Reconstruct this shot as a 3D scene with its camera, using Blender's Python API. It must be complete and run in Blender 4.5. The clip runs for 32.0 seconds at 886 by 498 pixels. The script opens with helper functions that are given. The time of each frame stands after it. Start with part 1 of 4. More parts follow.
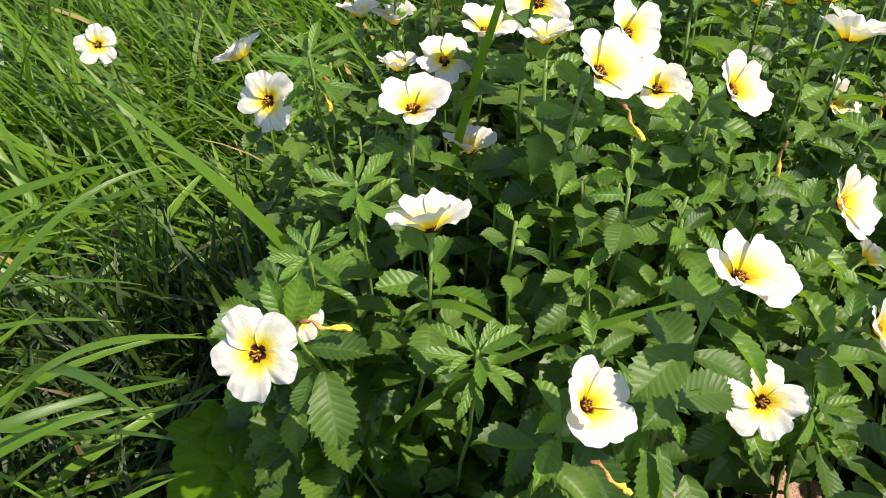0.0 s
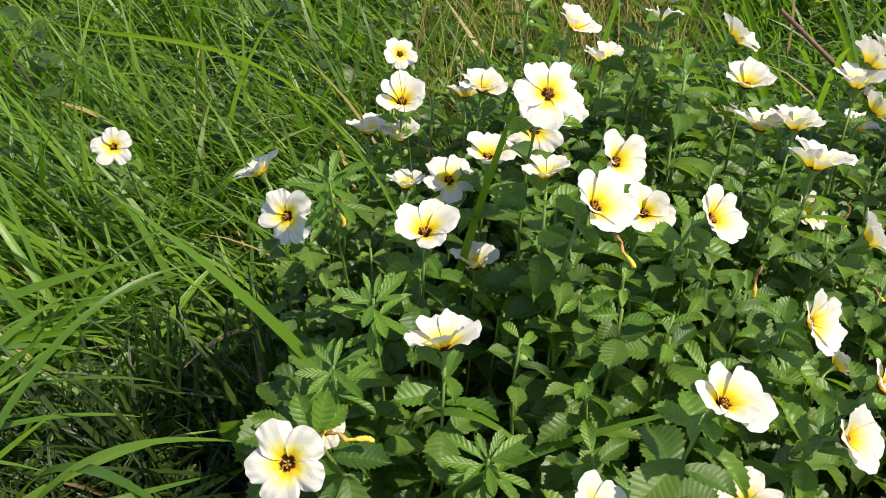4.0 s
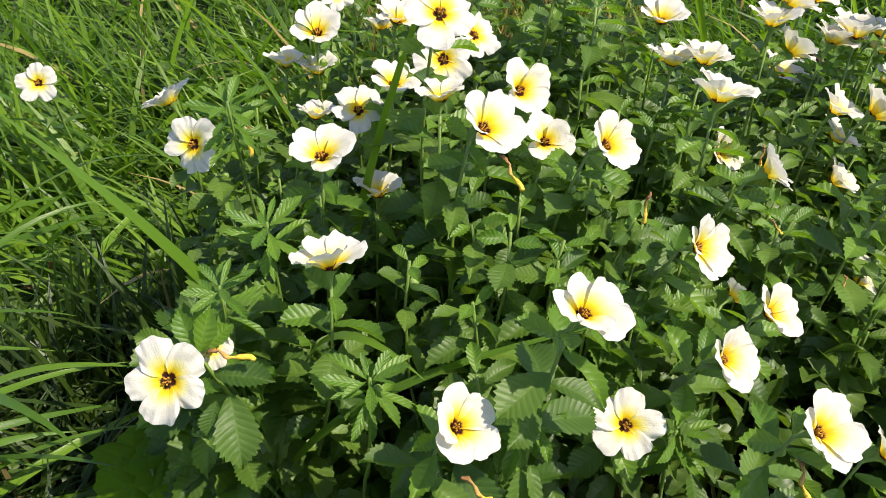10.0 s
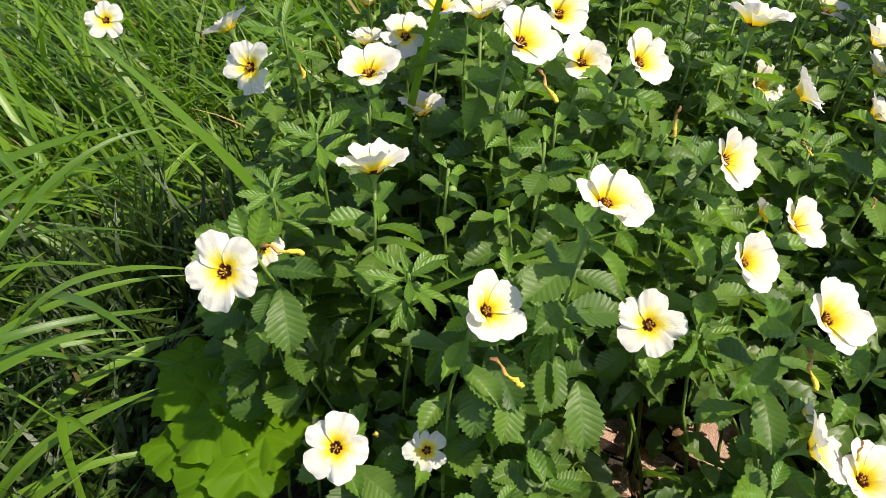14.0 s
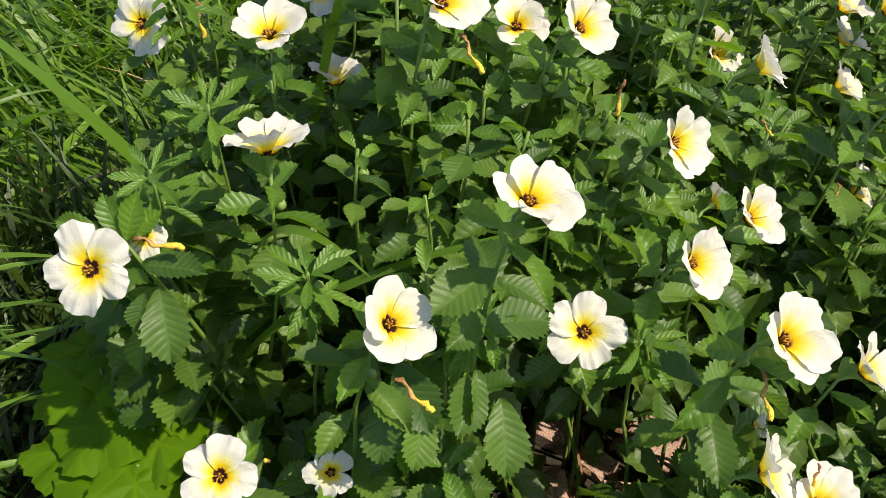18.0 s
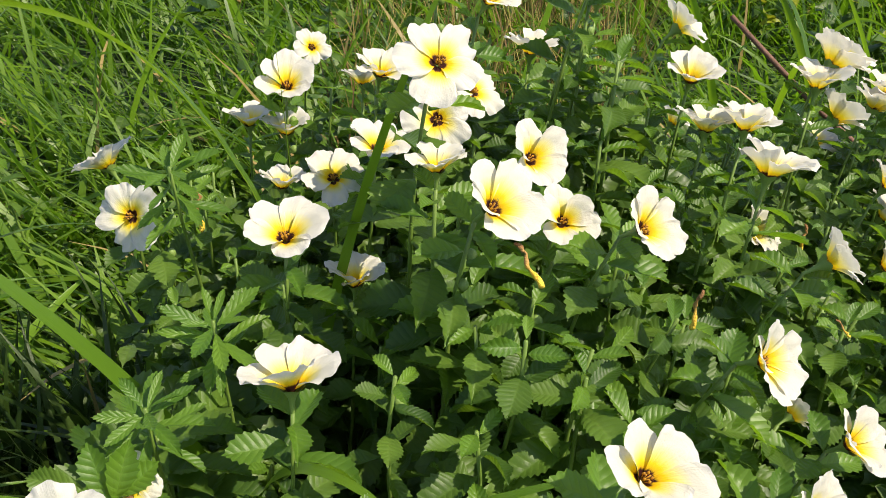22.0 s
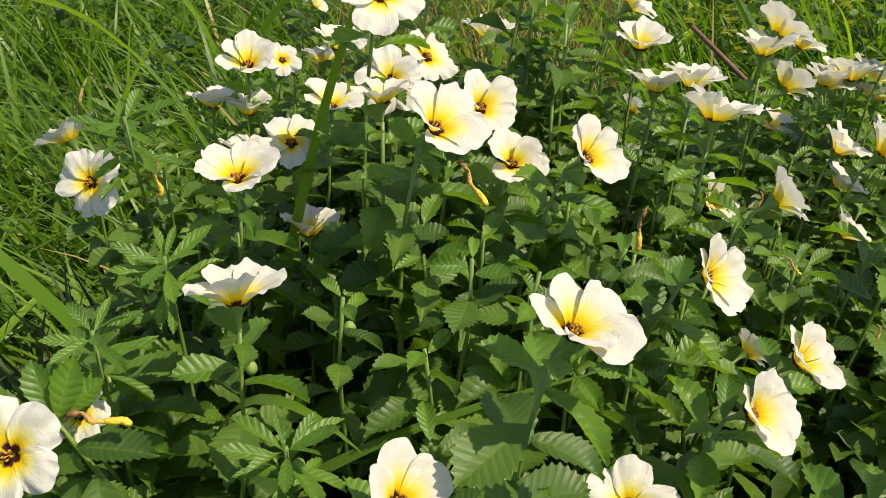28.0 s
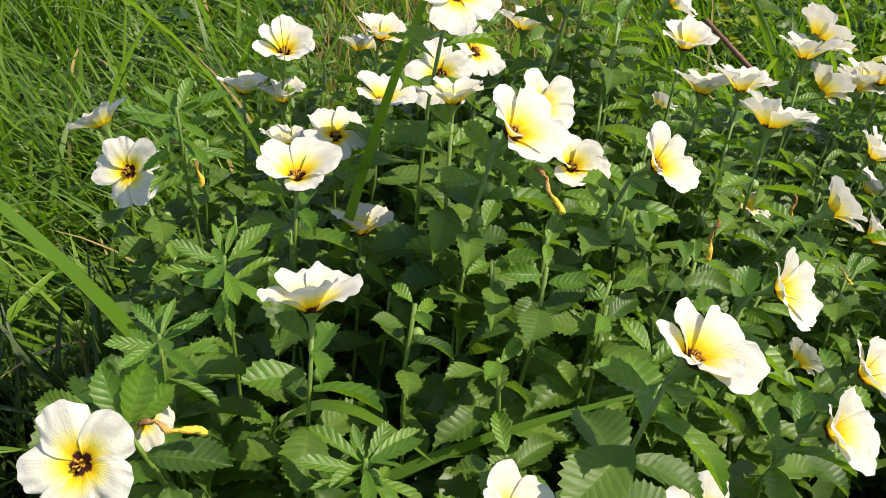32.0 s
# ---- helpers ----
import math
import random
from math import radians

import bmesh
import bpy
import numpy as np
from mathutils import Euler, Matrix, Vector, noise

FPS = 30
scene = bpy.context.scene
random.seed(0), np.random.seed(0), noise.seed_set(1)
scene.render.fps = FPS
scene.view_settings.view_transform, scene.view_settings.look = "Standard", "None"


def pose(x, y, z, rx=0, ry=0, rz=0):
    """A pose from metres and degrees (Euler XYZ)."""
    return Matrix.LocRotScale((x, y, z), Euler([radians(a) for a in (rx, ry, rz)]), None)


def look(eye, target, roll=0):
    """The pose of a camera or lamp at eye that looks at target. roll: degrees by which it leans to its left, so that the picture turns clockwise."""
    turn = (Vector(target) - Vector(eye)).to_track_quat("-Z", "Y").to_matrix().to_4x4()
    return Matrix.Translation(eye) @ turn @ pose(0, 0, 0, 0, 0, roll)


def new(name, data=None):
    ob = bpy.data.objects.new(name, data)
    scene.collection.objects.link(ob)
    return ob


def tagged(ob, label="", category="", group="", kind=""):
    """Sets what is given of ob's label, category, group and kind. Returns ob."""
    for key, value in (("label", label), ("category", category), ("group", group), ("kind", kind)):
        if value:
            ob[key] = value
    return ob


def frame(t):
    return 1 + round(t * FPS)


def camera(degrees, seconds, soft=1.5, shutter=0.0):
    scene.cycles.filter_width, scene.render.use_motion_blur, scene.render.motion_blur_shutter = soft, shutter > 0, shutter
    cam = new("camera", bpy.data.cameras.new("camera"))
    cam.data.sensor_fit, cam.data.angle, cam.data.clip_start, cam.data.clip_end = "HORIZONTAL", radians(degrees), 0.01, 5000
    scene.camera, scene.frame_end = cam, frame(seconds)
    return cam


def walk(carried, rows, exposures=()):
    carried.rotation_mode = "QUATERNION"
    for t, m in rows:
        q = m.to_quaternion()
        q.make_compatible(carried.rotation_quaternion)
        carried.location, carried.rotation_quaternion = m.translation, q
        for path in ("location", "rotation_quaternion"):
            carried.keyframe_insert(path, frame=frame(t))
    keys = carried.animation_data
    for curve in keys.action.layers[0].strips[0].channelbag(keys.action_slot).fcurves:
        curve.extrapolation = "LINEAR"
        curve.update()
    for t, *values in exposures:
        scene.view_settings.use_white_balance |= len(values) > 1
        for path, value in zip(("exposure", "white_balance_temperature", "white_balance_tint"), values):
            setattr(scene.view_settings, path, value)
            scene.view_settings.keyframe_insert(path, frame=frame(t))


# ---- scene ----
cam = camera(54.14, 32.0, soft=0.3)
PATH = [
    (0.0, 0.0202, 0.0148, 0.6611, 1.67, -37.53, 1.23),
    (0.5, 0.0441, -0.0278, 0.7024, 0.65, -35.60, 3.09),
    (1.0, 0.0604, -0.0841, 0.7219, 2.30, -34.52, 2.53),
    (1.5, 0.0631, -0.1446, 0.7149, 2.97, -32.30, 0.86),
    (2.0, 0.0428, -0.1565, 0.7274, 1.48, -30.77, -0.05),
    (2.5, 0.0242, -0.1198, 0.7279, 2.58, -31.31, -0.52),
    (4.5, 0.0000, 0.0100, 0.7216, -0.86, -33.61, 1.07),
    (5.0, 0.0252, 0.0201, 0.7238, -3.09, -32.17, 1.04),
    (5.5, 0.0383, -0.0017, 0.7188, -6.34, -31.62, -0.81),
    (6.0, 0.0241, -0.0203, 0.7220, -5.96, -31.40, -2.96),
    (6.5, 0.0260, -0.0399, 0.7114, -4.99, -32.36, -3.78),
    (7.0, 0.0349, -0.0525, 0.7151, -1.42, -33.05, -2.93),
    (7.5, 0.0342, -0.0488, 0.7190, -0.10, -33.72, -3.83),
    (8.0, 0.0261, -0.0469, 0.7176, 0.86, -33.77, -3.78),
    (8.5, 0.0368, -0.0333, 0.7002, 1.23, -34.28, -2.67),
    (9.0, 0.0331, -0.0340, 0.7075, 0.67, -34.97, -2.56),
    (9.5, 0.0407, -0.0394, 0.7094, 1.66, -35.22, -2.05),
    (10.0, 0.0591, -0.0239, 0.6967, -0.27, -35.55, -0.89),
    (10.5, 0.0571, -0.0274, 0.6818, -3.68, -36.68, -1.86),
    (11.0, 0.0533, -0.0111, 0.6894, -6.02, -38.03, -2.42),
    (11.5, 0.0480, -0.0285, 0.6825, -5.08, -37.82, -1.89),
    (12.0, 0.0532, -0.0175, 0.6725, -4.18, -38.94, -2.36),
    (12.5, 0.0536, -0.0180, 0.6867, -1.23, -39.53, -1.29),
    (13.0, 0.0409, -0.0245, 0.6901, 1.05, -39.69, -0.32),
    (13.5, 0.0649, -0.0640, 0.6810, 3.46, -37.82, -0.33),
    (14.0, 0.0710, -0.0779, 0.6845, 3.20, -37.64, 0.31),
    (14.5, 0.0541, -0.0737, 0.6729, 3.26, -37.47, -0.60),
    (16.5, 0.0786, 0.0180, 0.6376, 5.45, -40.83, -1.86),
    (17.0, 0.0832, 0.0145, 0.6361, 3.51, -40.94, -1.68),
    (17.5, 0.0891, 0.0018, 0.6409, 1.55, -41.38, -1.88),
    (18.0, 0.0979, -0.0002, 0.6537, 1.42, -40.49, -1.65),
    (18.5, 0.0901, -0.0020, 0.6545, -0.97, -39.03, -2.19),
    (19.0, 0.0757, 0.0052, 0.6604, -2.02, -37.44, -3.28),
    (19.5, 0.0499, 0.0099, 0.6622, -1.07, -37.19, -5.12),
    (20.0, 0.0371, 0.0238, 0.6403, -0.63, -35.94, -5.38),
    (20.5, 0.0354, 0.0516, 0.6348, -0.73, -35.58, -4.61),
    (21.0, 0.0461, 0.0758, 0.6274, -0.96, -34.49, -3.03),
    (21.5, 0.0545, 0.0931, 0.6395, -1.12, -34.25, -2.36),
    (22.0, 0.0496, 0.0928, 0.6466, -1.28, -31.69, -2.33),
    (22.5, 0.0530, 0.0969, 0.6464, -2.12, -29.52, -1.68),
    (23.0, 0.0508, 0.1006, 0.6486, -2.43, -28.09, -1.47),
    (23.5, 0.0588, 0.1111, 0.6479, -2.08, -27.61, -0.62),
    (24.0, 0.0559, 0.1005, 0.6451, -2.28, -26.57, -0.55),
    (24.5, 0.0441, 0.1071, 0.6489, -3.42, -25.87, -1.00),
    (25.0, 0.0266, 0.0953, 0.6421, -3.96, -25.09, -1.92),
    (25.5, 0.0321, 0.0866, 0.6266, -1.29, -24.85, -2.04),
    (26.0, 0.0371, 0.0760, 0.6003, -0.99, -25.58, -2.31),
    (26.5, 0.0510, 0.0707, 0.5874, -0.73, -25.59, -1.53),
    (28.5, 0.0742, 0.0434, 0.5851, -3.23, -27.53, -1.85),
    (29.0, 0.0742, 0.0404, 0.5748, -4.05, -27.24, -2.54),
    (29.5, 0.0679, 0.0419, 0.5781, -4.79, -28.16, -3.15),
    (30.0, 0.0710, 0.0447, 0.5902, -4.95, -28.98, -2.48),
    (30.5, 0.0629, 0.0464, 0.5899, -5.19, -28.45, -3.04),
    (31.0, 0.0382, 0.0437, 0.5852, -3.75, -28.65, -4.25),
    (31.5, 0.0229, 0.0457, 0.5766, -3.34, -28.77, -4.47),
    (32.0, 0.0194, 0.0677, 0.5935, -3.78, -28.79, -3.74),
]
walk(cam, [(t, pose(x, y, z, 90 + pitch, roll, yaw)) for t, x, y, z, yaw, pitch, roll in PATH],
     exposures=((0.0, 0.71, 6350, 18), (1.0, 0.61, 6350, 17.5), (7.0, 0.55, 6400, 17.5), (10.0, 0.64, 6400, 17.5), (14.5, 0.64, 6450, 17.5), (18.0, 0.45, 6510, 15), (21.0, 0.52, 6560, 15), (25.0, 0.32, 6760, 14), (30.0, 0.40, 6810, 14), (32.0, 0.52, 6560, 15)))

# ---- light ----
SUN_AZ, SUN_EL = 62.0, 56.0     # degrees: from the -y side towards +x, and above the horizon
sun_way = Vector((math.sin(radians(SUN_AZ)) * math.cos(radians(SUN_EL)),
                  -math.cos(radians(SUN_AZ)) * math.cos(radians(SUN_EL)), math.sin(radians(SUN_EL))))
world = bpy.data.worlds.new("sky")
scene.world = world
world.use_nodes = True
wn = world.node_tree.nodes
sky = wn.new("ShaderNodeTexSky")
sky.sky_type, sky.sun_disc = "NISHITA", False
sky.sun_elevation = radians(SUN_EL)
sky.sun_rotation = math.atan2(sun_way.x, sun_way.y)
world.node_tree.links.new(sky.outputs[0], wn["Background"].inputs[0])
wn["Background"].inputs[1].default_value = 0.145
sun = new("sun", bpy.data.lights.new("sun", "SUN"))
sun.data.energy, sun.data.angle, sun.data.color = 5.0, radians(0.6), (1.0, 0.93, 0.72)
sun.matrix_world = look(sun_way * 20, (0, 0, 0))


# ---- materials ----
def material(name):
    m = bpy.data.materials.new(name)
    m.use_nodes = True
    return m, m.node_tree.nodes, m.node_tree.links, m.node_tree.nodes["Principled BSDF"]


def math_node(n, l, op, a, b=None, c=None):
    k = n.new("ShaderNodeMath")
    k.operation = op
    for i, v in enumerate((a, b, c)):
        if v is None:
            continue
        if isinstance(v, (int, float)):
            k.inputs[i].default_value = v
        else:
            l.new(v, k.inputs[i])
    return k.outputs[0]


def mix_node(n, l, fac, a, b, blend="MIX"):
    k = n.new("ShaderNodeMix")
    k.data_type, k.blend_type = "RGBA", blend
    for sock, v in ((k.inputs[0], fac), (k.inputs[6], a), (k.inputs[7], b)):
        if isinstance(v, (int, float)):
            sock.default_value = v
        elif isinstance(v, tuple):
            sock.default_value = (*v, 1)
        else:
            l.new(v, sock)
    return k.outputs[2]


def noise_node(n, l, vec, scale, detail=3.0, rough=0.55):
    k = n.new("ShaderNodeTexNoise")
    k.inputs["Scale"].default_value, k.inputs["Detail"].default_value = scale, detail
    k.inputs["Roughness"].default_value = rough
    if vec is not None:
        l.new(vec, k.inputs["Vector"])
    return k.outputs["Fac"]


def ramp_node(n, l, fac, stops):
    k = n.new("ShaderNodeValToRGB")
    e = k.color_ramp.elements
    while len(e) < len(stops):
        e.new(0.5)
    for i, (p, c) in enumerate(stops):
        e[i].position, e[i].color = p, (*c, 1)
    l.new(fac, k.inputs[0])
    return k.outputs[0]


def bump_node(n, l, height, strength, dist):
    k = n.new("ShaderNodeBump")
    k.inputs["Strength"].default_value, k.inputs["Distance"].default_value = strength, dist
    l.new(height, k.inputs["Height"])
    return k.outputs[0]


def see_through(m, n, l, bsdf, colour, amount, normal=None):
    """Thin leaf tissue: part of the light passes through it."""
    t = n.new("ShaderNodeBsdfTranslucent")
    l.new(colour, t.inputs[0])
    mx = n.new("ShaderNodeMixShader")
    mx.inputs[0].default_value = amount
    l.new(bsdf.outputs[0], mx.inputs[1])
    l.new(t.outputs[0], mx.inputs[2])
    l.new(mx.outputs[0], n["Material Output"].inputs[0])
    if normal is not None:
        l.new(normal, bsdf.inputs["Normal"])
        l.new(normal, t.inputs["Normal"])


def random_of(n, island):
    if island:
        return n.new("ShaderNodeNewGeometry").outputs["Random Per Island"]
    return n.new("ShaderNodeObjectInfo").outputs["Random"]


def leaf_material(name, dark, light, back, veins=9.0, gloss=0.42, island=False, amount=0.3, shown=0.16, relief=0.7, slant=0.0, shine=0.36):
    """A leaf that bulges between its side veins; slant: how far these run forward across the leaf's own rows."""
    m, n, l, bsdf = material(name)
    uv = n.new("ShaderNodeUVMap").outputs[0]
    sep = n.new("ShaderNodeSeparateXYZ")
    l.new(uv, sep.inputs[0])
    u, v = sep.outputs[0], sep.outputs[1]
    av = math_node(n, l, "ABSOLUTE", math_node(n, l, "SUBTRACT", v, 0.5))
    s = math_node(n, l, "SUBTRACT", math_node(n, l, "MULTIPLY", u, veins), math_node(n, l, "MULTIPLY", av, slant))
    tri = math_node(n, l, "ABSOLUTE", math_node(n, l, "SUBTRACT", math_node(n, l, "FRACT", s), 0.5))
    side = math_node(n, l, "SMOOTH_MIN", math_node(n, l, "MULTIPLY", tri, 9.0), 1.0, 0.2)
    rib = math_node(n, l, "SMOOTH_MIN", math_node(n, l, "MULTIPLY", av, 24.0), 1.0, 0.2)
    flesh = math_node(n, l, "MULTIPLY", side, rib)
    bulge = math_node(n, l, "MULTIPLY", math_node(n, l, "SINE", math_node(n, l, "MULTIPLY", tri, 3.1416)), math_node(n, l, "SMOOTH_MIN", math_node(n, l, "MULTIPLY", av, 9.0), 1.0, 0.3))
    rnd = random_of(n, island)
    grain = noise_node(n, l, uv, 5.0, 4.0)
    fine = noise_node(n, l, uv, 42.0, 2.0)
    base = mix_node(n, l, rnd, dark, light)
    base = mix_node(n, l, math_node(n, l, "MULTIPLY", grain, 0.55), base, tuple(c * 0.6 for c in dark))
    vein = mix_node(n, l, shown, base, tuple(min(1, c * 1.9) for c in light))
    col = mix_node(n, l, flesh, vein, base)
    spot = math_node(n, l, "GREATER_THAN", noise_node(n, l, uv, 9.0, 1.0), 0.735)
    col = mix_node(n, l, math_node(n, l, "MULTIPLY", spot, 0.45), col, (0.17, 0.13, 0.05))
    l.new(col, bsdf.inputs["Base Color"])
    bsdf.inputs["Roughness"].default_value = gloss
    bsdf.inputs["Specular IOR Level"].default_value = shine
    h = math_node(n, l, "ADD", math_node(n, l, "MULTIPLY", bulge, 1.0), math_node(n, l, "MULTIPLY", fine, 0.25))
    nrm = bump_node(n, l, h, relief, 0.0012)
    bk = mix_node(n, l, rnd, back, tuple(c * 1.25 for c in back))
    bk = mix_node(n, l, flesh, mix_node(n, l, 0.5, bk, dark), bk)
    see_through(m, n, l, bsdf, bk, amount, nrm)
    return m


def petal_material():
    m, n, l, bsdf = material("white petal")
    uv = n.new("ShaderNodeUVMap").outputs[0]
    sep = n.new("ShaderNodeSeparateXYZ")
    l.new(uv, sep.inputs[0])
    u, v = sep.outputs[0], sep.outputs[1]
    mp = n.new("ShaderNodeMapping")
    mp.inputs["Scale"].default_value = (2.0, 26.0, 1.0)
    l.new(uv, mp.inputs[0])
    streak = noise_node(n, l, mp.outputs[0], 1.0, 3.0)
    crinkle = noise_node(n, l, uv, 14.0, 3.0)
    av = math_node(n, l, "ABSOLUTE", math_node(n, l, "SUBTRACT", v, 0.5))
    uu = math_node(n, l, "ADD", u, math_node(n, l, "MULTIPLY", math_node(n, l, "SUBTRACT", streak, 0.5), 0.13))
    uu = math_node(n, l, "ADD", uu, math_node(n, l, "MULTIPLY", math_node(n, l, "MULTIPLY", av, av), 0.10))
    col = ramp_node(n, l, uu, [(0.0, (0.20, 0.10, 0.01)), (0.05, (0.050, 0.014, 0.01)), (0.150, (0.055, 0.014, 0.012)),
                               (0.185, (0.82, 0.50, 0.008)), (0.27, (0.85, 0.65, 0.015)), (0.40, (0.81, 0.72, 0.25)),
                               (0.58, (0.70, 0.665, 0.56)), (1.0, (0.69, 0.66, 0.615))])
    l.new(col, bsdf.inputs["Base Color"])
    bsdf.inputs["Roughness"].default_value = 0.62
    bsdf.inputs["Specular IOR Level"].default_value = 0.25
    h = math_node(n, l, "ADD", math_node(n, l, "MULTIPLY", streak, 0.6), math_node(n, l, "MULTIPLY", crinkle, 0.6))
    nrm = bump_node(n, l, h, 0.38, 0.0014)
    see_through(m, n, l, bsdf, col, 0.38, nrm)
    return m


def blade_material(name, dark, light, back, dry, dry_part, gloss=0.38, island=True, amount=0.32):
    m, n, l, bsdf = material(name)
    uv = n.new("ShaderNodeUVMap").outputs[0]
    mp = n.new("ShaderNodeMapping")
    mp.inputs["Scale"].default_value = (3.0, 9.0, 1.0)
    l.new(uv, mp.inputs[0])
    streak = noise_node(n, l, mp.outputs[0], 1.0, 3.0)
    rnd = random_of(n, island)
    col = mix_node(n, l, rnd, dark, light)
    col = mix_node(n, l, math_node(n, l, "MULTIPLY", streak, 0.5), col, tuple(c * 0.55 for c in dark))
    frac = math_node(n, l, "FRACT", math_node(n, l, "MULTIPLY", rnd, 17.31))
    is_dry = math_node(n, l, "LESS_THAN", frac, dry_part)
    col = mix_node(n, l, is_dry, col, dry)
    l.new(col, bsdf.inputs["Base Color"])
    bsdf.inputs["Roughness"].default_value = gloss
    bsdf.inputs["Specular IOR Level"].default_value = 0.30
    nrm = bump_node(n, l, streak, 0.4, 0.0006)
    bk = mix_node(n, l, is_dry, mix_node(n, l, rnd, back, tuple(c * 1.3 for c in back)), dry)
    see_through(m, n, l, bsdf, bk, amount, nrm)
    return m


def plain_material(name, a, b, scale, rough=0.7, bump=0.4, dist=0.001, island=False, spread=0.0):
    m, n, l, bsdf = material(name)
    obj = n.new("ShaderNodeTexCoord").outputs["Object"]
    g = noise_node(n, l, obj, scale, 5.0, 0.62)
    g2 = noise_node(n, l, obj, scale * 7, 3.0)
    col = ramp_node(n, l, math_node(n, l, "ADD", math_node(n, l, "MULTIPLY", g, 0.7), math_node(n, l, "MULTIPLY", g2, 0.3)), [(0.32, a), (0.68, b)])
    if spread:
        k = math_node(n, l, "MULTIPLY", random_of(n, island), spread)
        col = mix_node(n, l, k, col, tuple(0.5 * x for x in a))
    l.new(col, bsdf.inputs["Base Color"])
    bsdf.inputs["Roughness"].default_value = rough
    l.new(bump_node(n, l, g2, bump, dist), bsdf.inputs["Normal"])
    return m


def soil_material():
    """Crumbly soil with thin turf on it in patches."""
    m, n, l, bsdf = material("soil and turf")
    obj = n.new("ShaderNodeTexCoord").outputs["Object"]
    g, g2 = noise_node(n, l, obj, 11.0, 6.0, 0.65), noise_node(n, l, obj, 90.0, 3.0)
    away = n.new("ShaderNodeVectorMath")
    away.operation = "DISTANCE"
    away.inputs[1].default_value = (0.15, 0.6, 0.0)
    l.new(obj, away.inputs[0])
    far_off = away.outputs["Value"]
    soil = ramp_node(n, l, g, [(0.3, (0.012, 0.009, 0.006)), (0.7, (0.034, 0.025, 0.015))])
    turf = ramp_node(n, l, g2, [(0.3, (0.017, 0.031, 0.007)), (0.7, (0.042, 0.068, 0.014))])
    k = math_node(n, l, "GREATER_THAN", math_node(n, l, "ADD", noise_node(n, l, obj, 3.2, 5.0, 0.7), math_node(n, l, "MULTIPLY", g2, 0.3)), math_node(n, l, "SUBTRACT", 0.92, math_node(n, l, "MULTIPLY", math_node(n, l, "SMOOTH_MIN", far_off, 1.2, 0.3), 0.55)))
    l.new(mix_node(n, l, k, soil, turf), bsdf.inputs["Base Color"])
    bsdf.inputs["Roughness"].default_value = 0.95
    l.new(bump_node(n, l, math_node(n, l, "ADD", g, g2), 0.9, 0.006), bsdf.inputs["Normal"])
    return m


def wither_material():
    m, n, l, bsdf = material("withered yellow petal")
    obj = n.new("ShaderNodeTexCoord").outputs["Object"]
    sep = n.new("ShaderNodeSeparateXYZ")
    l.new(obj, sep.inputs[0])
    g = noise_node(n, l, obj, 9.0, 4.0)
    k = math_node(n, l, "ADD", sep.outputs[0], math_node(n, l, "MULTIPLY", math_node(n, l, "SUBTRACT", g, 0.5), 0.6))
    col = ramp_node(n, l, k, [(0.1, (0.22, 0.10, 0.03)), (0.45, (0.46, 0.26, 0.07)), (0.72, (0.72, 0.44, 0.03)), (0.95, (0.80, 0.56, 0.05))])
    l.new(col, bsdf.inputs["Base Color"])
    bsdf.inputs["Roughness"].default_value = 0.75
    l.new(bump_node(n, l, noise_node(n, l, obj, 30.0, 3.0), 0.7, 0.002), bsdf.inputs["Normal"])
    return m


M_LEAF = leaf_material("toothed green leaf", (0.033, 0.076, 0.012), (0.122, 0.208, 0.028), (0.21, 0.38, 0.017), veins=11.0, gloss=0.45, relief=0.22, shine=0.31)
M_YOUNG = leaf_material("young bright leaf", (0.060, 0.135, 0.014), (0.128, 0.230, 0.022), (0.25, 0.46, 0.012), veins=8.0, relief=0.3)
M_UNDER = leaf_material("shaded leaf mass", (0.038, 0.082, 0.014), (0.108, 0.175, 0.028), (0.19, 0.34, 0.017), veins=5.0, relief=0.3, island=True)
M_BROAD = leaf_material("broad lobed leaf", (0.070, 0.160, 0.002), (0.115, 0.225, 0.003), (0.30, 0.46, 0.002), veins=3.0, gloss=0.6, shine=0.12, amount=0.40, shown=0.16, relief=0.35, slant=3.4)
M_WEED = leaf_material("small weed leaf", (0.023, 0.054, 0.008), (0.070, 0.125, 0.013), (0.15, 0.28, 0.015), veins=3.0, island=True)
M_YELLOW = leaf_material("yellowing weed leaf", (0.15, 0.22, 0.015), (0.33, 0.34, 0.02), (0.4, 0.42, 0.02), veins=3.0, island=True)
M_PETAL = petal_material()
M_GRASS = blade_material("meadow grass", (0.050, 0.106, 0.009), (0.145, 0.245, 0.019), (0.22, 0.42, 0.02), (0.34, 0.27, 0.11), 0.015, amount=0.24)
M_FAR = blade_material("far meadow grass", (0.032, 0.082, 0.005), (0.138, 0.238, 0.008), (0.20, 0.40, 0.012), (0.34, 0.25, 0.09), 0.02, amount=0.36)
M_BLADE = blade_material("broad grass blade", (0.045, 0.105, 0.012), (0.150, 0.265, 0.018), (0.30, 0.52, 0.015), (0.3, 0.24, 0.1), 0.0, gloss=0.33, island=False, amount=0.30)
# darker copy of the grass: the shade between blades is put into its colour
M_SHADE = blade_material("low grass with shade in its colour", (0.014, 0.032, 0.006), (0.042, 0.075, 0.010), (0.08, 0.15, 0.01), (0.10, 0.08, 0.03), 0.015, amount=0.15)
M_STRAW = blade_material("dry grass stalk", (0.28, 0.22, 0.055), (0.42, 0.35, 0.10), (0.36, 0.30, 0.08), (0.2, 0.12, 0.05), 0.3, gloss=0.7)
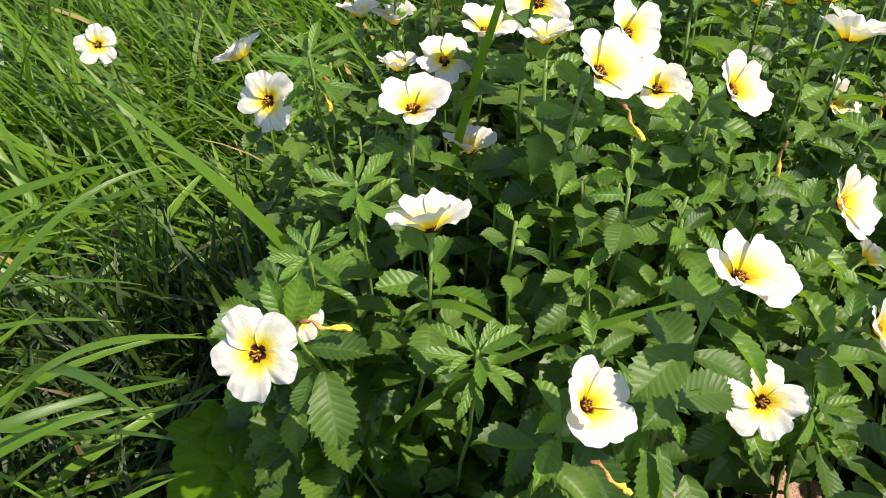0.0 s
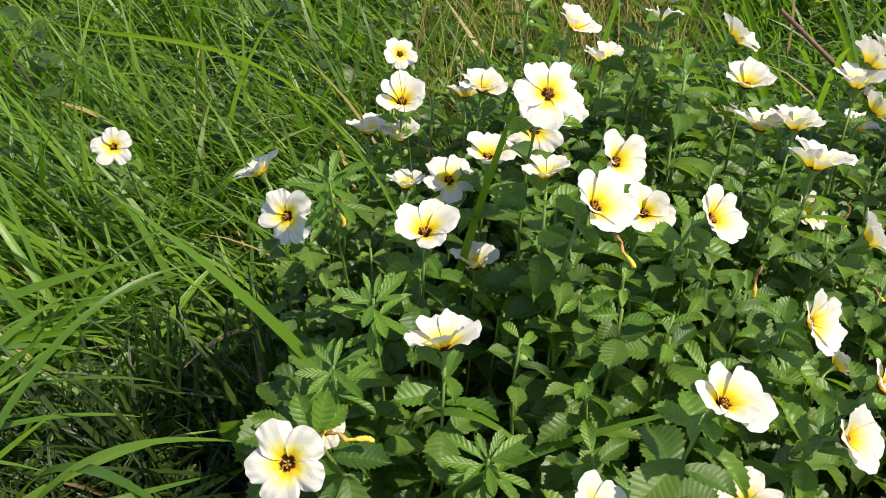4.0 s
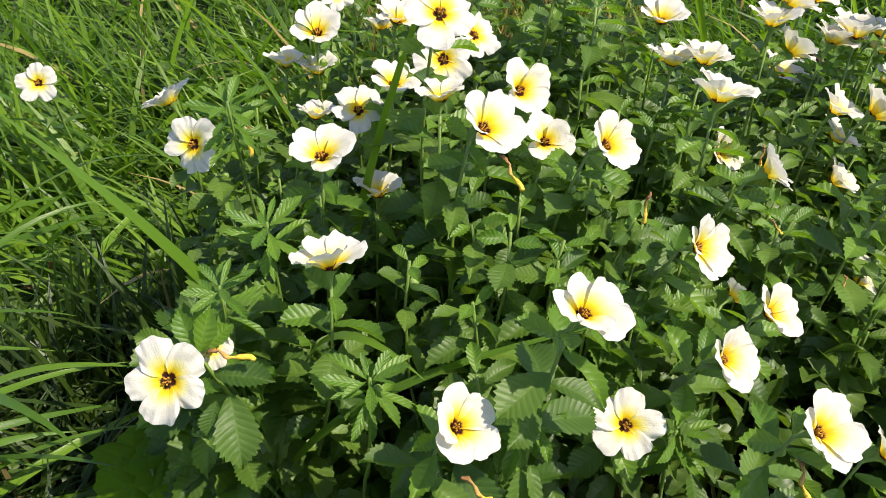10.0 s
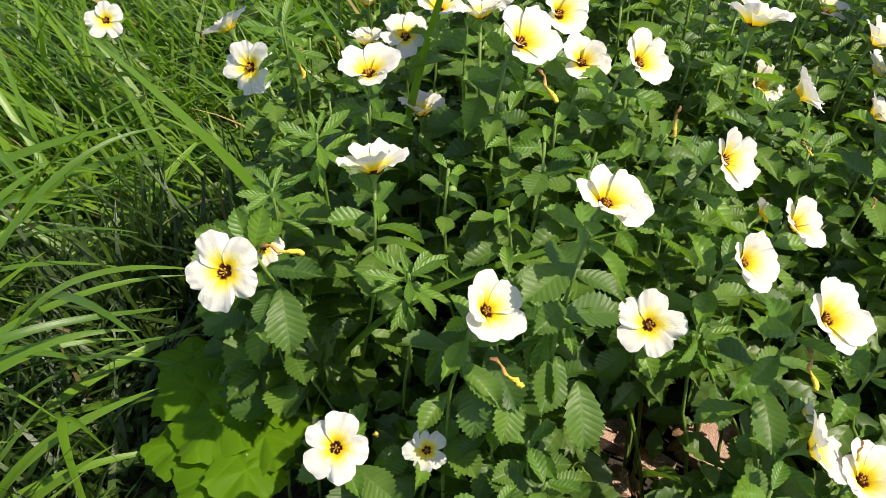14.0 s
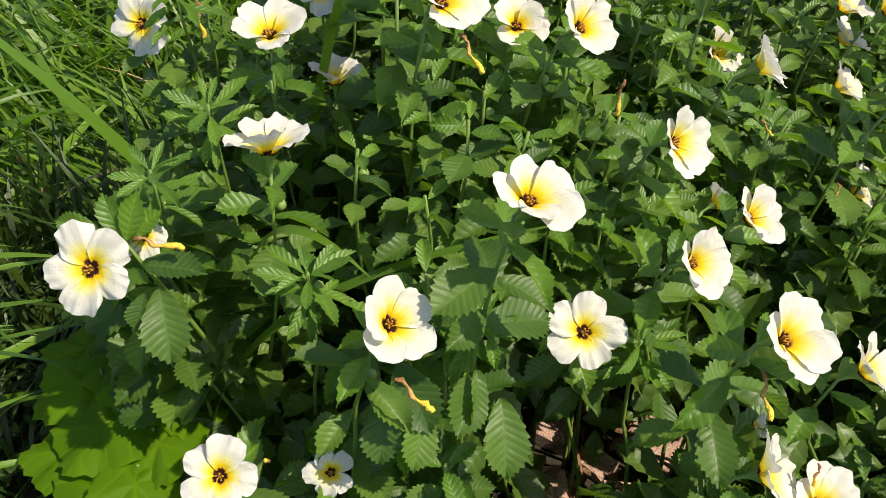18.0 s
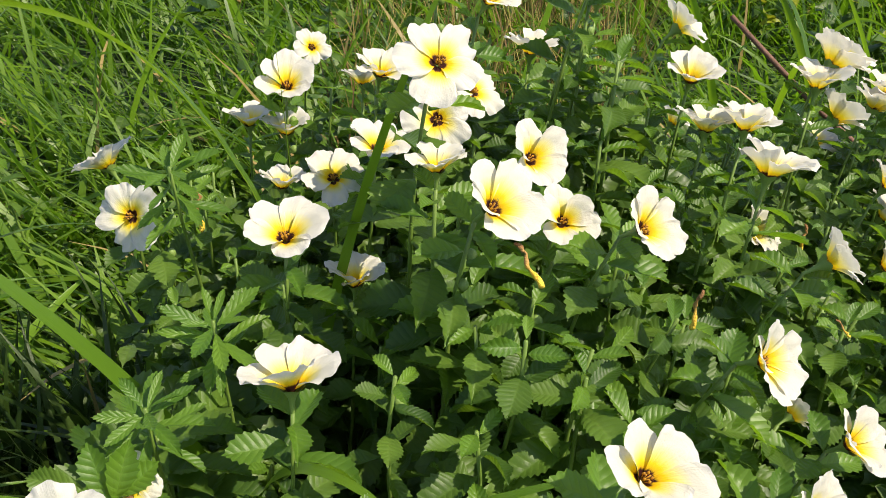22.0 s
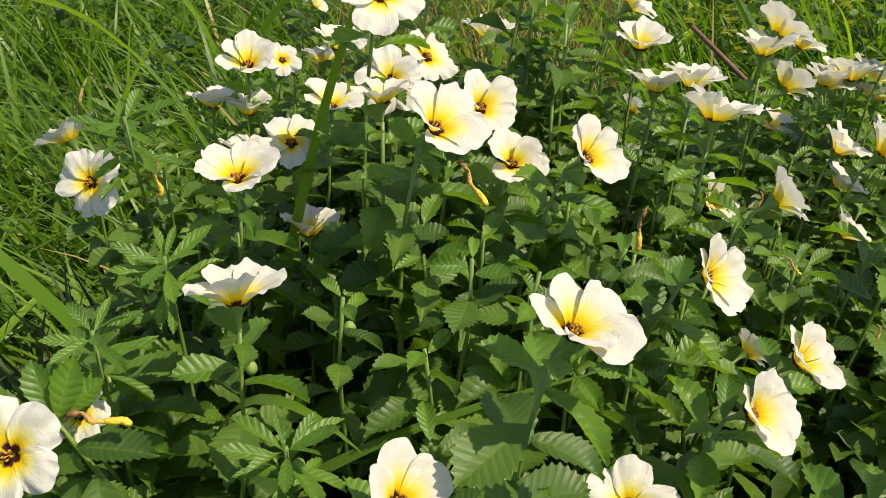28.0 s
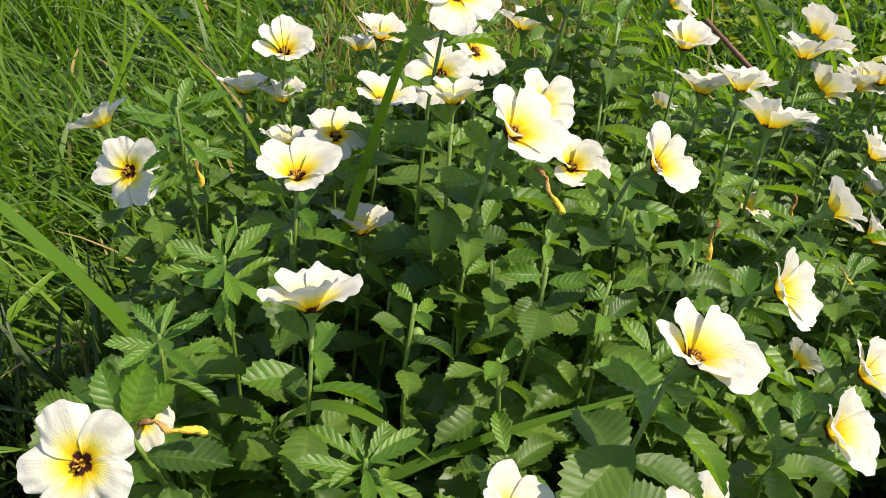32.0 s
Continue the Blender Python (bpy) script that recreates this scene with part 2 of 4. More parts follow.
M_STEM = plain_material("green stem", (0.085, 0.150, 0.020), (0.150, 0.225, 0.035), 60, 0.5, 0.3, 0.0006)
M_OLDSTEM = plain_material("brown woody stem", (0.10, 0.07, 0.035), (0.17, 0.14, 0.06), 45, 0.75, 0.5, 0.0008)
M_CALYX = plain_material("green calyx", (0.12, 0.20, 0.04), (0.20, 0.29, 0.06), 90, 0.55, 0.3, 0.0004)
M_STAMEN = plain_material("stamen", (0.26, 0.10, 0.008), (0.58, 0.33, 0.02), 6, 0.6, 0.2, 0.0003)
M_WITHER = wither_material()
M_SOIL = soil_material()
M_BRICK = plain_material("weathered red brick", (0.36, 0.20, 0.14), (0.60, 0.42, 0.33), 70, 0.9, 0.9, 0.003, spread=0.3)
M_DRYLEAF = plain_material("dry brown leaf", (0.16, 0.08, 0.035), (0.34, 0.2, 0.1), 35, 0.8, 0.6, 0.001, spread=0.4)
M_BARK = plain_material("red-brown bark", (0.10, 0.045, 0.028), (0.22, 0.11, 0.07), 70, 0.8, 0.8, 0.001)
M_WIRE = plain_material("galvanised wire", (0.14, 0.13, 0.12), (0.30, 0.29, 0.28), 80, 0.5, 0.3, 0.0005)
M_POST = plain_material("grey weathered wood", (0.10, 0.08, 0.06), (0.22, 0.19, 0.15), 22, 0.9, 0.8, 0.002)


# ---- mesh helpers ----


def mesh_of(name, verts, faces, mat, uvs=None, smooth=True):
    me = bpy.data.meshes.new(name)
    me.from_pydata([tuple(map(float, v)) for v in verts], [], [tuple(map(int, q)) for q in faces])
    if uvs is not None:
        lay = me.uv_layers.new(name="UVMap")
        uv = np.asarray(uvs, dtype=np.float32)
        idx = np.empty(len(me.loops), dtype=np.int32)
        me.loops.foreach_get("vertex_index", idx)
        lay.data.foreach_set("uv", uv[idx].ravel())
    if smooth:
        me.polygons.foreach_set("use_smooth", [True] * len(me.polygons))
    me.materials.append(mat)
    return me


def child(name, me, parent, m=None, label=""):
    ob = new(name, me)
    ob.parent = parent
    if m is not None:
        ob.matrix_basis = m
    if label:
        ob["label"] = label
    return ob


def grid_faces(rows, cols, offset=0):
    return [(offset + i * cols + j, offset + (i + 1) * cols + j, offset + (i + 1) * cols + j + 1, offset + i * cols + j + 1)
            for i in range(rows - 1) for j in range(cols - 1)]


def tube(points, radii, sides=6):
    """Verts and faces of a tapered tube along the points, closed at both ends."""
    pts = [Vector(p) for p in points]
    verts, faces = [], []
    for i, p in enumerate(pts):
        d = (pts[min(i + 1, len(pts) - 1)] - pts[max(i - 1, 0)]).normalized()
        a = d.orthogonal().normalized() if i == 0 else (a - d * a.dot(d)).normalized()
        b = d.cross(a)
        for k in range(sides):
            w = 2 * math.pi * k / sides
            verts.append(p + (a * math.cos(w) + b * math.sin(w)) * radii[i])
    n = len(pts)
    for i in range(n - 1):
        for k in range(sides):
            faces.append((i * sides + k, i * sides + (k + 1) % sides, (i + 1) * sides + (k + 1) % sides, (i + 1) * sides + k))
    faces.append(tuple(range(sides - 1, -1, -1)))
    faces.append(tuple((n - 1) * sides + k for k in range(sides)))
    return verts, faces


def curve_points(a, b, c, d, n):
    a, b, c, d = map(Vector, (a, b, c, d))
    out = []
    for i in range(n):
        t = i / (n - 1)
        out.append(a * (1 - t) ** 3 + b * 3 * t * (1 - t) ** 2 + c * 3 * t * t * (1 - t) + d * t ** 3)
    return out


# ---- leaf, petal and flower meshes, built once and shared ----
def leaf_arrays(teeth, ratio, droop, fold, r, cols=5, curl=0.0, bite=1.0):
    """A saw-toothed leaf of length 1 along +x, upper side +z: wedge-shaped foot, sharp tip, sunk side veins that end in the teeth."""
    rows = 2 * teeth + 1
    v, uv = [], []
    for i in range(rows):
        u = i / (rows - 1)
        w = ratio * 0.52 * math.sin(math.pi * min(1.0, u ** 0.80 * 0.985 + 0.015)) ** (0.95 + 0.75 * u)
        tip = i % 2
        cut = bite * min(1.0, 6.0 * u)
        for j in range(cols):
            s = 2 * j / (cols - 1) - 1
            q = abs(s)
            edge = q > 0.99
            y = s * w * ((1 + 0.085 * cut if tip else 1 - 0.085 * cut) if edge else 1.0)
            x = u + 0.19 * q * math.sin(math.pi * u) + (0.034 * cut if edge and tip else 0.0)
            z = -droop * u * u + fold * q ** 1.3 * w * 2.0
            if not edge:
                z += 0.0035 * bite * (-1 if tip else 1) * (1.0 if q > 0.1 else 0.3) * math.sin(math.pi * u)
            z += curl * math.sin(2.2 * math.pi * u + 2.0 * s) * q * 0.10
            z += float(r.normal(0, 0.005))
            v.append((x, y, z))
            uv.append((u, 0.5 + 0.5 * s))
    return np.array(v), grid_faces(rows, cols), np.array(uv)


def leaf_mesh(teeth, ratio, droop, fold, curl, bite, mat):
    v, f, uv = leaf_arrays(teeth, ratio, droop, fold, r0, 5, curl, bite)
    return mesh_of("leaf", v, f, mat, uv)


r0 = np.random.default_rng(3)
LEAVES = [leaf_mesh(11, *q, 1.0, M_LEAF) for q in ((0.54, 0.20, 0.16, 0.4), (0.47, 0.34, 0.22, 0.7), (0.58, 0.12, 0.12, 0.3), (0.44, 0.26, 0.28, 0.7), (0.52, 0.44, 0.14, 0.5))]
ROSE = [leaf_mesh(8, *q, 0.9, M_YOUNG) for q in ((0.23, 0.06, 0.20, 0.1), (0.27, 0.16, 0.24, 0.15), (0.24, 0.0, 0.18, 0.1))]
YOUNG = [leaf_mesh(8, *q, 1.0, M_YOUNG) for q in ((0.44, 0.18, 0.24, 0.3), (0.38, 0.30, 0.28, 0.4), (0.48, 0.12, 0.20, 0.2))]


def petal_mesh(depth, flare, ph, cone=0.0):
    """A broad ruffled petal of length 1 along +x; the flower opens towards +z."""
    rows, cols = 13, 23
    v, uv = [], []
    for i in range(rows):
        s = i / (rows - 1)
        half = (0.69 if depth < 0.5 else 0.78) + 0.13 * math.sin(math.pi * s) - 0.02 * s ** 4
        for j in range(cols):
            t = 2 * j / (cols - 1) - 1
            rim = 1 - (0.34 if depth < 0.5 else 0.25) * abs(t) ** 3.1 + 0.030 * math.sin(4.3 * t + ph) + 0.014 * math.sin(9 * t + 2 * ph) + 0.007 * math.sin(15 * t + 3 * ph)
            rr = 0.03 + 0.97 * s * rim
            phi = t * half
            z = depth * ((1 - cone) * (1 - math.exp(-2.6 * s)) / 0.926 + cone * s) - flare * s ** 3
            wave = 1.0 if depth < 0.5 else 0.55
            z += 0.085 * t * s + wave * s ** 2 * (0.055 * math.sin(4.2 * t + ph) + 0.032 * math.sin(9.5 * t - ph)) + wave * s ** 4 * (0.058 * math.sin(9.7 * t + 3 * ph) * math.cos(1.7 * t + ph) + 0.044 * math.sin(17 * t + ph * 5) * math.sin(2.3 * t + 2 * ph)) - 0.10 * s * t * t * 0.6
            z += 0.012 * math.sin(17 * s + 5 * t + ph) * s
            shrink = 1 - 0.22 * depth * s
            v.append((rr * math.cos(phi) * shrink, rr * math.sin(phi) * shrink, z))
            uv.append((s, 0.5 + 0.5 * t))
    return mesh_of("petal", v, grid_faces(rows, cols), M_PETAL, uv)


PETALS = {"open": [petal_mesh(0.34, 0.13, p, 0.35) for p in (0.3, 1.7, 2.9, 4.4, 5.6)],
          "half": [petal_mesh(0.74, 0.13, p, 0.65) for p in (0.8, 2.1, 3.3, 4.9, 6.0)],
          "cup": [petal_mesh(0.86, 0.20, p, 0.75) for p in (0.2, 1.4, 2.6, 3.8, 5.1)]}


def join(pieces):
    verts, faces = [], []
    for v, f in pieces:
        o = len(verts)
        verts += list(v)
        faces += [tuple(o + k for k in q) for q in f]
    return verts, faces


def ball(c, rx_, rz_, sides=7, rings=5):
    pts = [(c[0], c[1], c[2] - rz_ * math.cos(math.pi * (i + 0.15) / (rings - 0.7))) for i in range(rings)]
    return tube(pts, [rx_ * max(0.12, math.sin(math.pi * (i + 0.15) / (rings - 0.7))) for i in range(rings)], sides)


def calyx_mesh():
    pieces = [tube([(0, 0, -0.46), (0, 0, -0.36), (0, 0, -0.20), (0, 0, -0.07), (0, 0, -0.03)], [0.03, 0.058, 0.068, 0.085, 0.05], 8)]
    for k in range(5):
        w = 2 * math.pi * (k + 0.5) / 5
        c, s = math.cos(w), math.sin(w)
        pieces.append(tube([(0.09 * c, 0.09 * s, -0.02), (0.15 * c, 0.15 * s, 0.00), (0.24 * c, 0.24 * s, 0.03), (0.31 * c, 0.31 * s, 0.05)],
                           [0.035, 0.045, 0.03, 0.006], 4))
    return mesh_of("flower", *join(pieces), M_CALYX)


def deep_calyx_mesh():
    """The calyx of a bloom that is not flat: a green cup with five pointed sepals round the petals' feet."""
    sides = 20
    v, f = [], []
    for i, (z, q) in enumerate(((-0.46, 0.03), (-0.36, 0.046), (-0.20, 0.054), (-0.06, 0.078), (0.04, 0.128), (0.13, 0.195), (0.22, 0.262))):
        for k in range(sides):
            w = 2 * math.pi * k / sides
            tip = 0.5 + 0.5 * math.cos(5 * w)
            g = 0.55 + 0.9 * tip if i == 6 else 1.0
            zz, qq = (0.13 + 0.075 * g, 0.195 + 0.055 * g) if i == 6 else (z, q)
            v.append((qq * math.cos(w), qq * math.sin(w), zz - (0.045 if i > 2 else 0.03)))
        if i:
            a, b = (i - 1) * sides, i * sides
            f += [(a + k, a + (k + 1) % sides, b + (k + 1) % sides, b + k) for k in range(sides)]
    return mesh_of("flower", v, f, M_CALYX)


def stamen_mesh():
    pieces = []
    for k in range(5):
        w = 2 * math.pi * k / 5 + 0.3
        c, s = math.cos(w), math.sin(w)
        pieces.append(tube([(0.02 * c, 0.02 * s, 0.02), (0.05 * c, 0.05 * s, 0.12), (0.075 * c, 0.075 * s, 0.19)], [0.012, 0.011, 0.01], 4))
        pieces.append(ball((0.08 * c, 0.08 * s, 0.215), 0.026, 0.042))
    for k in range(3):
        w = 2 * math.pi * k / 3
        c, s = math.cos(w), math.sin(w)
        pieces.append(tube([(0, 0, 0.02), (0.02 * c, 0.02 * s, 0.15), (0.05 * c, 0.05 * s, 0.25)], [0.01, 0.01, 0.016], 4))
    return mesh_of("flower_centre", *join(pieces), M_STAMEN)


def pod_mesh():
    return mesh_of("seed_pod", *ball((0, 0, 0), 1.0, 1.15, 8, 7), M_CALYX)


def wither_mesh(seed):
    """A spent bloom: petals rolled into a thin twisted spill, thicker at the tip."""
    r = np.random.default_rng(seed)
    n = 15
    pts = [(t, 0.05 * math.sin(9 * t) + float(r.normal(0, 0.012)), -0.22 * t * t + 0.03 * math.sin(7 * t) + float(r.normal(0, 0.012))) for t in np.linspace(0, 1, n)]
    rad = [0.030 + 0.022 * math.sin(11 * t) ** 2 + 0.045 * max(0, t - 0.62) * (2.2 if t < 0.97 else 1.0) for t in np.linspace(0, 1, n)]
    v, f = tube(pts, rad, 7)
    v = [Vector((p.x, p.y * (1 + 0.35 * math.sin(17 * p.x)), p.z)) for p in v]
    return mesh_of("withered_flower", v, f, M_WITHER)


DEEP_CALYX = deep_calyx_mesh()
CALYX, STAMENS, POD, WITHER = calyx_mesh(), stamen_mesh(), pod_mesh(), [wither_mesh(k) for k in (1, 2, 3)]


def aim(way, spin=0.0, turn=None):
    """A turn that takes +z to way; with turn, +x goes that many degrees leftwards from straight up, as seen from the front."""
    if turn is not None:
        z = Vector(way).normalized()
        x = (Vector((0, 0, 1)) - z * z.z).normalized()
        return Matrix((x, z.cross(x), z)).transposed().to_4x4() @ Matrix.Rotation(radians(turn), 4, "Z")
    return Vector(way).normalized().to_track_quat("Z", "Y").to_matrix().to_4x4() @ Matrix.Rotation(spin, 4, "Z")


def facing(az, el):
    """az: degrees from -y towards +x; el: degrees above the horizon."""
    a, e = radians(az), radians(el)
    return Vector((math.sin(a) * math.cos(e), -math.cos(a) * math.cos(e), math.sin(e)))


def add_leaf(parent, at, out, up, length, kind, r, label=""):
    """A leaf from at, pointing along out, its upper side towards up."""
    x = Vector(out).normalized()
    z = (Vector(up) - x * x.dot(Vector(up))).normalized()
    y = z.cross(x)
    rot = Matrix((x, y, z)).transposed().to_4x4() @ Matrix.Rotation(float(r.normal(0, 0.22)), 4, "X")
    me = kind[int(r.integers(len(kind)))]
    wide = float(r.uniform(0.9, 1.12))
    return child("leaf", me, parent, Matrix.Translation(at) @ rot @ Matrix.Diagonal((length, length * wide, length, 1)), label)


def leafy_stem(thing, base, tip, way, r, leaves, young, size, first=0.006, step=0.011, old=False, rise=0.45, start=0.5, kind=None):
    """The stem of a shoot, in the thing's own space, with leaves in a spiral below the tip."""
    base, tip, way = Vector(base), Vector(tip), Vector(way).normalized()
    span = (tip - base).length
    pts = curve_points(base, base + Vector((0, 0, 1)) * span * 0.35, tip - (way + Vector((0, 0, 1.2))).normalized() * span * 0.35, tip, 10)
    wob = [Vector(r.normal(0, 0.0008, 3)) if 0 < i < 9 else Vector() for i in range(10)]
    pts = [p + w for p, w in zip(pts, wob)]
    me = mesh_of("stem", *tube(pts, [0.0017 - 0.0007 * i / 9 + (0.0002 if i % 2 else 0) for i in range(10)], 6), M_OLDSTEM if old else M_STEM)
    child("stem", me, thing)
    lens = [0.0]
    for i in range(9, 0, -1):
        lens.append(lens[-1] + (pts[i] - pts[i - 1]).length)

    def along(s):
        for k in range(9):
            if s <= lens[k + 1]:
                t = (s - lens[k]) / max(1e-6, lens[k + 1] - lens[k])
                a, b = pts[9 - k], pts[8 - k]
                return a.lerp(b, t), (a - b).normalized()
        return pts[0], (pts[1] - pts[0]).normalized()

    ang, s = float(r.uniform(0, 6.28)), first
    for i in range(leaves):
        if s > lens[-1] * 0.86:
            break
        p, d = along(s)
        side = d.orthogonal().normalized()
        out = Matrix.Rotation(ang, 3, d) @ side
        lift = rise - 0.07 * i + float(r.normal(0, 0.16))
        lift = max(-0.35, lift)
        way_out = (out + d * lift * 0.75 + Vector((0, 0, 0.10))).normalized()
        grow = min(1.0, start + 0.075 * i)
        up = (d * 0.5 + Vector((0, 0, 1)) + sun_way * 0.6 + Vector(r.normal(0, 0.24, 3)))
        ln = size * grow * float(r.uniform(0.82, 1.15))
        add_leaf(thing, p + way_out * 0.002, way_out, up, ln, kind if kind else YOUNG if i < young else LEAVES, r)
        ang += 2.3998 + float(r.normal(0, 0.2))
        s += step * (0.45 + 0.16 * i) * float(r.uniform(0.8, 1.2))
    return along


SHOOT_TAGS = dict(category="flowering plant", group="white flowering shoots of the bed")
FLOWERS = []     # places of the blooms, for the height of the bed
made_shoots = 0


def shoot(x, y, z, az, el, size=0.046, form="open", leaves=10, lean=(0.0, 0.0), wither=None, turn=None, note=""):
    """A flowering shoot whose bloom sits at (x, y, z), opens towards az, el and is size wide; turn: degrees from its highest point, leftwards, to one petal."""
    global made_shoots
    made_shoots += 1
    r = np.random.default_rng(1000 + made_shoots)
    FLOWERS.append((x, y, z))
    base = Vector((x + lean[0] + float(r.normal(0, 0.025)), y + lean[1] + 0.03 + float(r.normal(0, 0.025)), 0.0))
    thing = new("flowering_shoot")
    thing.matrix_basis = Matrix.Translation(base)
    thing.empty_display_size = 0.02
    look_of = {"open": "fully open white bloom", "half": "half-open white bloom", "cup": "cupped white bloom"}[form]
    tagged(thing, note or "toothed green shoot with one %s, yellow throat" % look_of, **SHOOT_TAGS)
    w = facing(az, el)
    rad = size * 0.5
    tip = Vector((x, y, z)) - base - w * rad * 0.55
    along = leafy_stem(thing, (0, 0, 0), tip, w, r, leaves + (3 if y < 0.62 else 8), 5, 0.037 if y < 0.62 else 0.028, 0.003, 0.009, rise=0.42, start=0.62)
    fl = child("flower", CALYX if form == "open" else DEEP_CALYX, thing, Matrix.Translation(Vector((x, y, z)) - base - w * rad * 0.10) @ aim(w, float(r.uniform(0, 6.28)), turn) @ Matrix.Scale(rad, 4), look_of)
    for k in range(5):
        me = PETALS[form][int(r.integers(5))]
        m = Matrix.Rotation(2 * math.pi * k / 5 + float(r.normal(0, 0.07)), 4, "Z") @ Matrix.Rotation(float(r.normal(0, 0.09)), 4, "Y")
        m = m @ Matrix.Rotation(float(r.normal(0.0, 0.07)), 4, "X")
        g = float(r.uniform(0.92, 1.08)) * (1.03 if form == "open" else 1.05 if form == "half" else 1.10)
        child("petal", me, fl, m @ Matrix.Diagonal((g, g * float(r.uniform(0.92, 1.06)), g, 1)))
    child("flower_centre", STAMENS, fl, None, "golden-yellow stamens over dark brown")
    if wither:
        dx, dy, dz, ln, waz, wel = wither
        wx = facing(waz, wel)
        yv = Vector((0, 0, 1)).cross(wx).normalized()
        rot = Matrix((wx, yv, wx.cross(yv))).transposed().to_4x4()
        child("withered_flower", WITHER[made_shoots % 3], thing, Matrix.Translation(Vector((x + dx, y + dy, z + dz)) - base) @ rot @ Matrix.Scale(ln, 4), "twisted yellow-brown spent bloom")
    for k in range(int(r.integers(0, 3))):
        p, d = along(0.02 + 0.02 * k + float(r.uniform(0, 0.01)))
        q = p + d.orthogonal().normalized() * 0.006
        child("seed_pod", POD, thing, Matrix.Translation(q) @ Matrix.Scale(0.0034, 4), "small round green pod")
    return thing


def leafy_shoot(x, y, z, size=0.046, leaves=11, az=0.0, el=80.0, young=4, seed=0, lean=(0.0, 0.0), label="leafy green shoot with toothed leaves, no bloom", step=0.011, rise=0.45, start=0.5, kind=None):
    r = np.random.default_rng(5000 + seed)
    base = Vector((x + lean[0] + float(r.normal(0, 0.03)), y + lean[1] + 0.02 + float(r.normal(0, 0.03)), 0.0))
    thing = new("leafy_shoot")
    thing.matrix_basis = Matrix.Translation(base)
    thing.empty_display_size = 0.02
    tagged(thing, label, "plant", "leafy shoots of the bed")
    along = leafy_stem(thing, (0, 0, 0), Vector((x, y, z)) - base, facing(az, el), r, leaves, young, size, 0.001, step, rise=rise, start=start, kind=kind)
    if r.random() < 0.35:
        p, d = along(0.022)
        child("seed_pod", POD, thing, Matrix.Translation(p + d.orthogonal().normalized() * 0.006) @ Matrix.Scale(0.0036, 4), "small round green pod")
    return thing


# ---- ground ----
def ground_height(x, y):
    return 0.010 * noise.noise(Vector((x * 5, y * 5, 0.3))) + 0.004 * noise.noise(Vector((x * 23, y * 23, 1.3))) - 0.004


def build_ground():
    xs = [-900, -200, -40, -12, -6, -4, -3] + list(np.linspace(-2.2, 3.2, 91)) + [4, 5, 7, 13, 40, 200, 900]
    ys = [-900, -200, -40, -10, -3, -1.2] + list(np.linspace(-0.6, 4.8, 91)) + [5.6, 7, 10, 20, 60, 300, 1500]
    v = [(x, y, ground_height(x, y)) for x in xs for y in ys]
    ob = new("ground", mesh_of("ground", v, [q[::-1] for q in grid_faces(len(xs), len(ys))], M_SOIL))
    tagged(ob, "dark crumbly garden soil under grass and flowers", "ground", kind="structure")


build_ground()


# ---- grass ----
def in_bed(x, y, grow=0.0):
    """Whether a place on the ground lies in the flower bed."""
    left = np.interp(y, [0.1, 0.30, 0.36, 0.46, 0.7, 0.85, 1.0], [0.02, -0.02, -0.085, -0.12, -0.13, 0.0, 0.45])
    back = np.interp(x, [-0.15, 0.1, 0.35, 0.7, 1.2], [0.80, 0.86, 0.92, 1.02, 1.05])
    return (x > left - grow) & (y < back + grow) & (y > 0.12) & (x < 0.62 + 0.40 * y + grow)


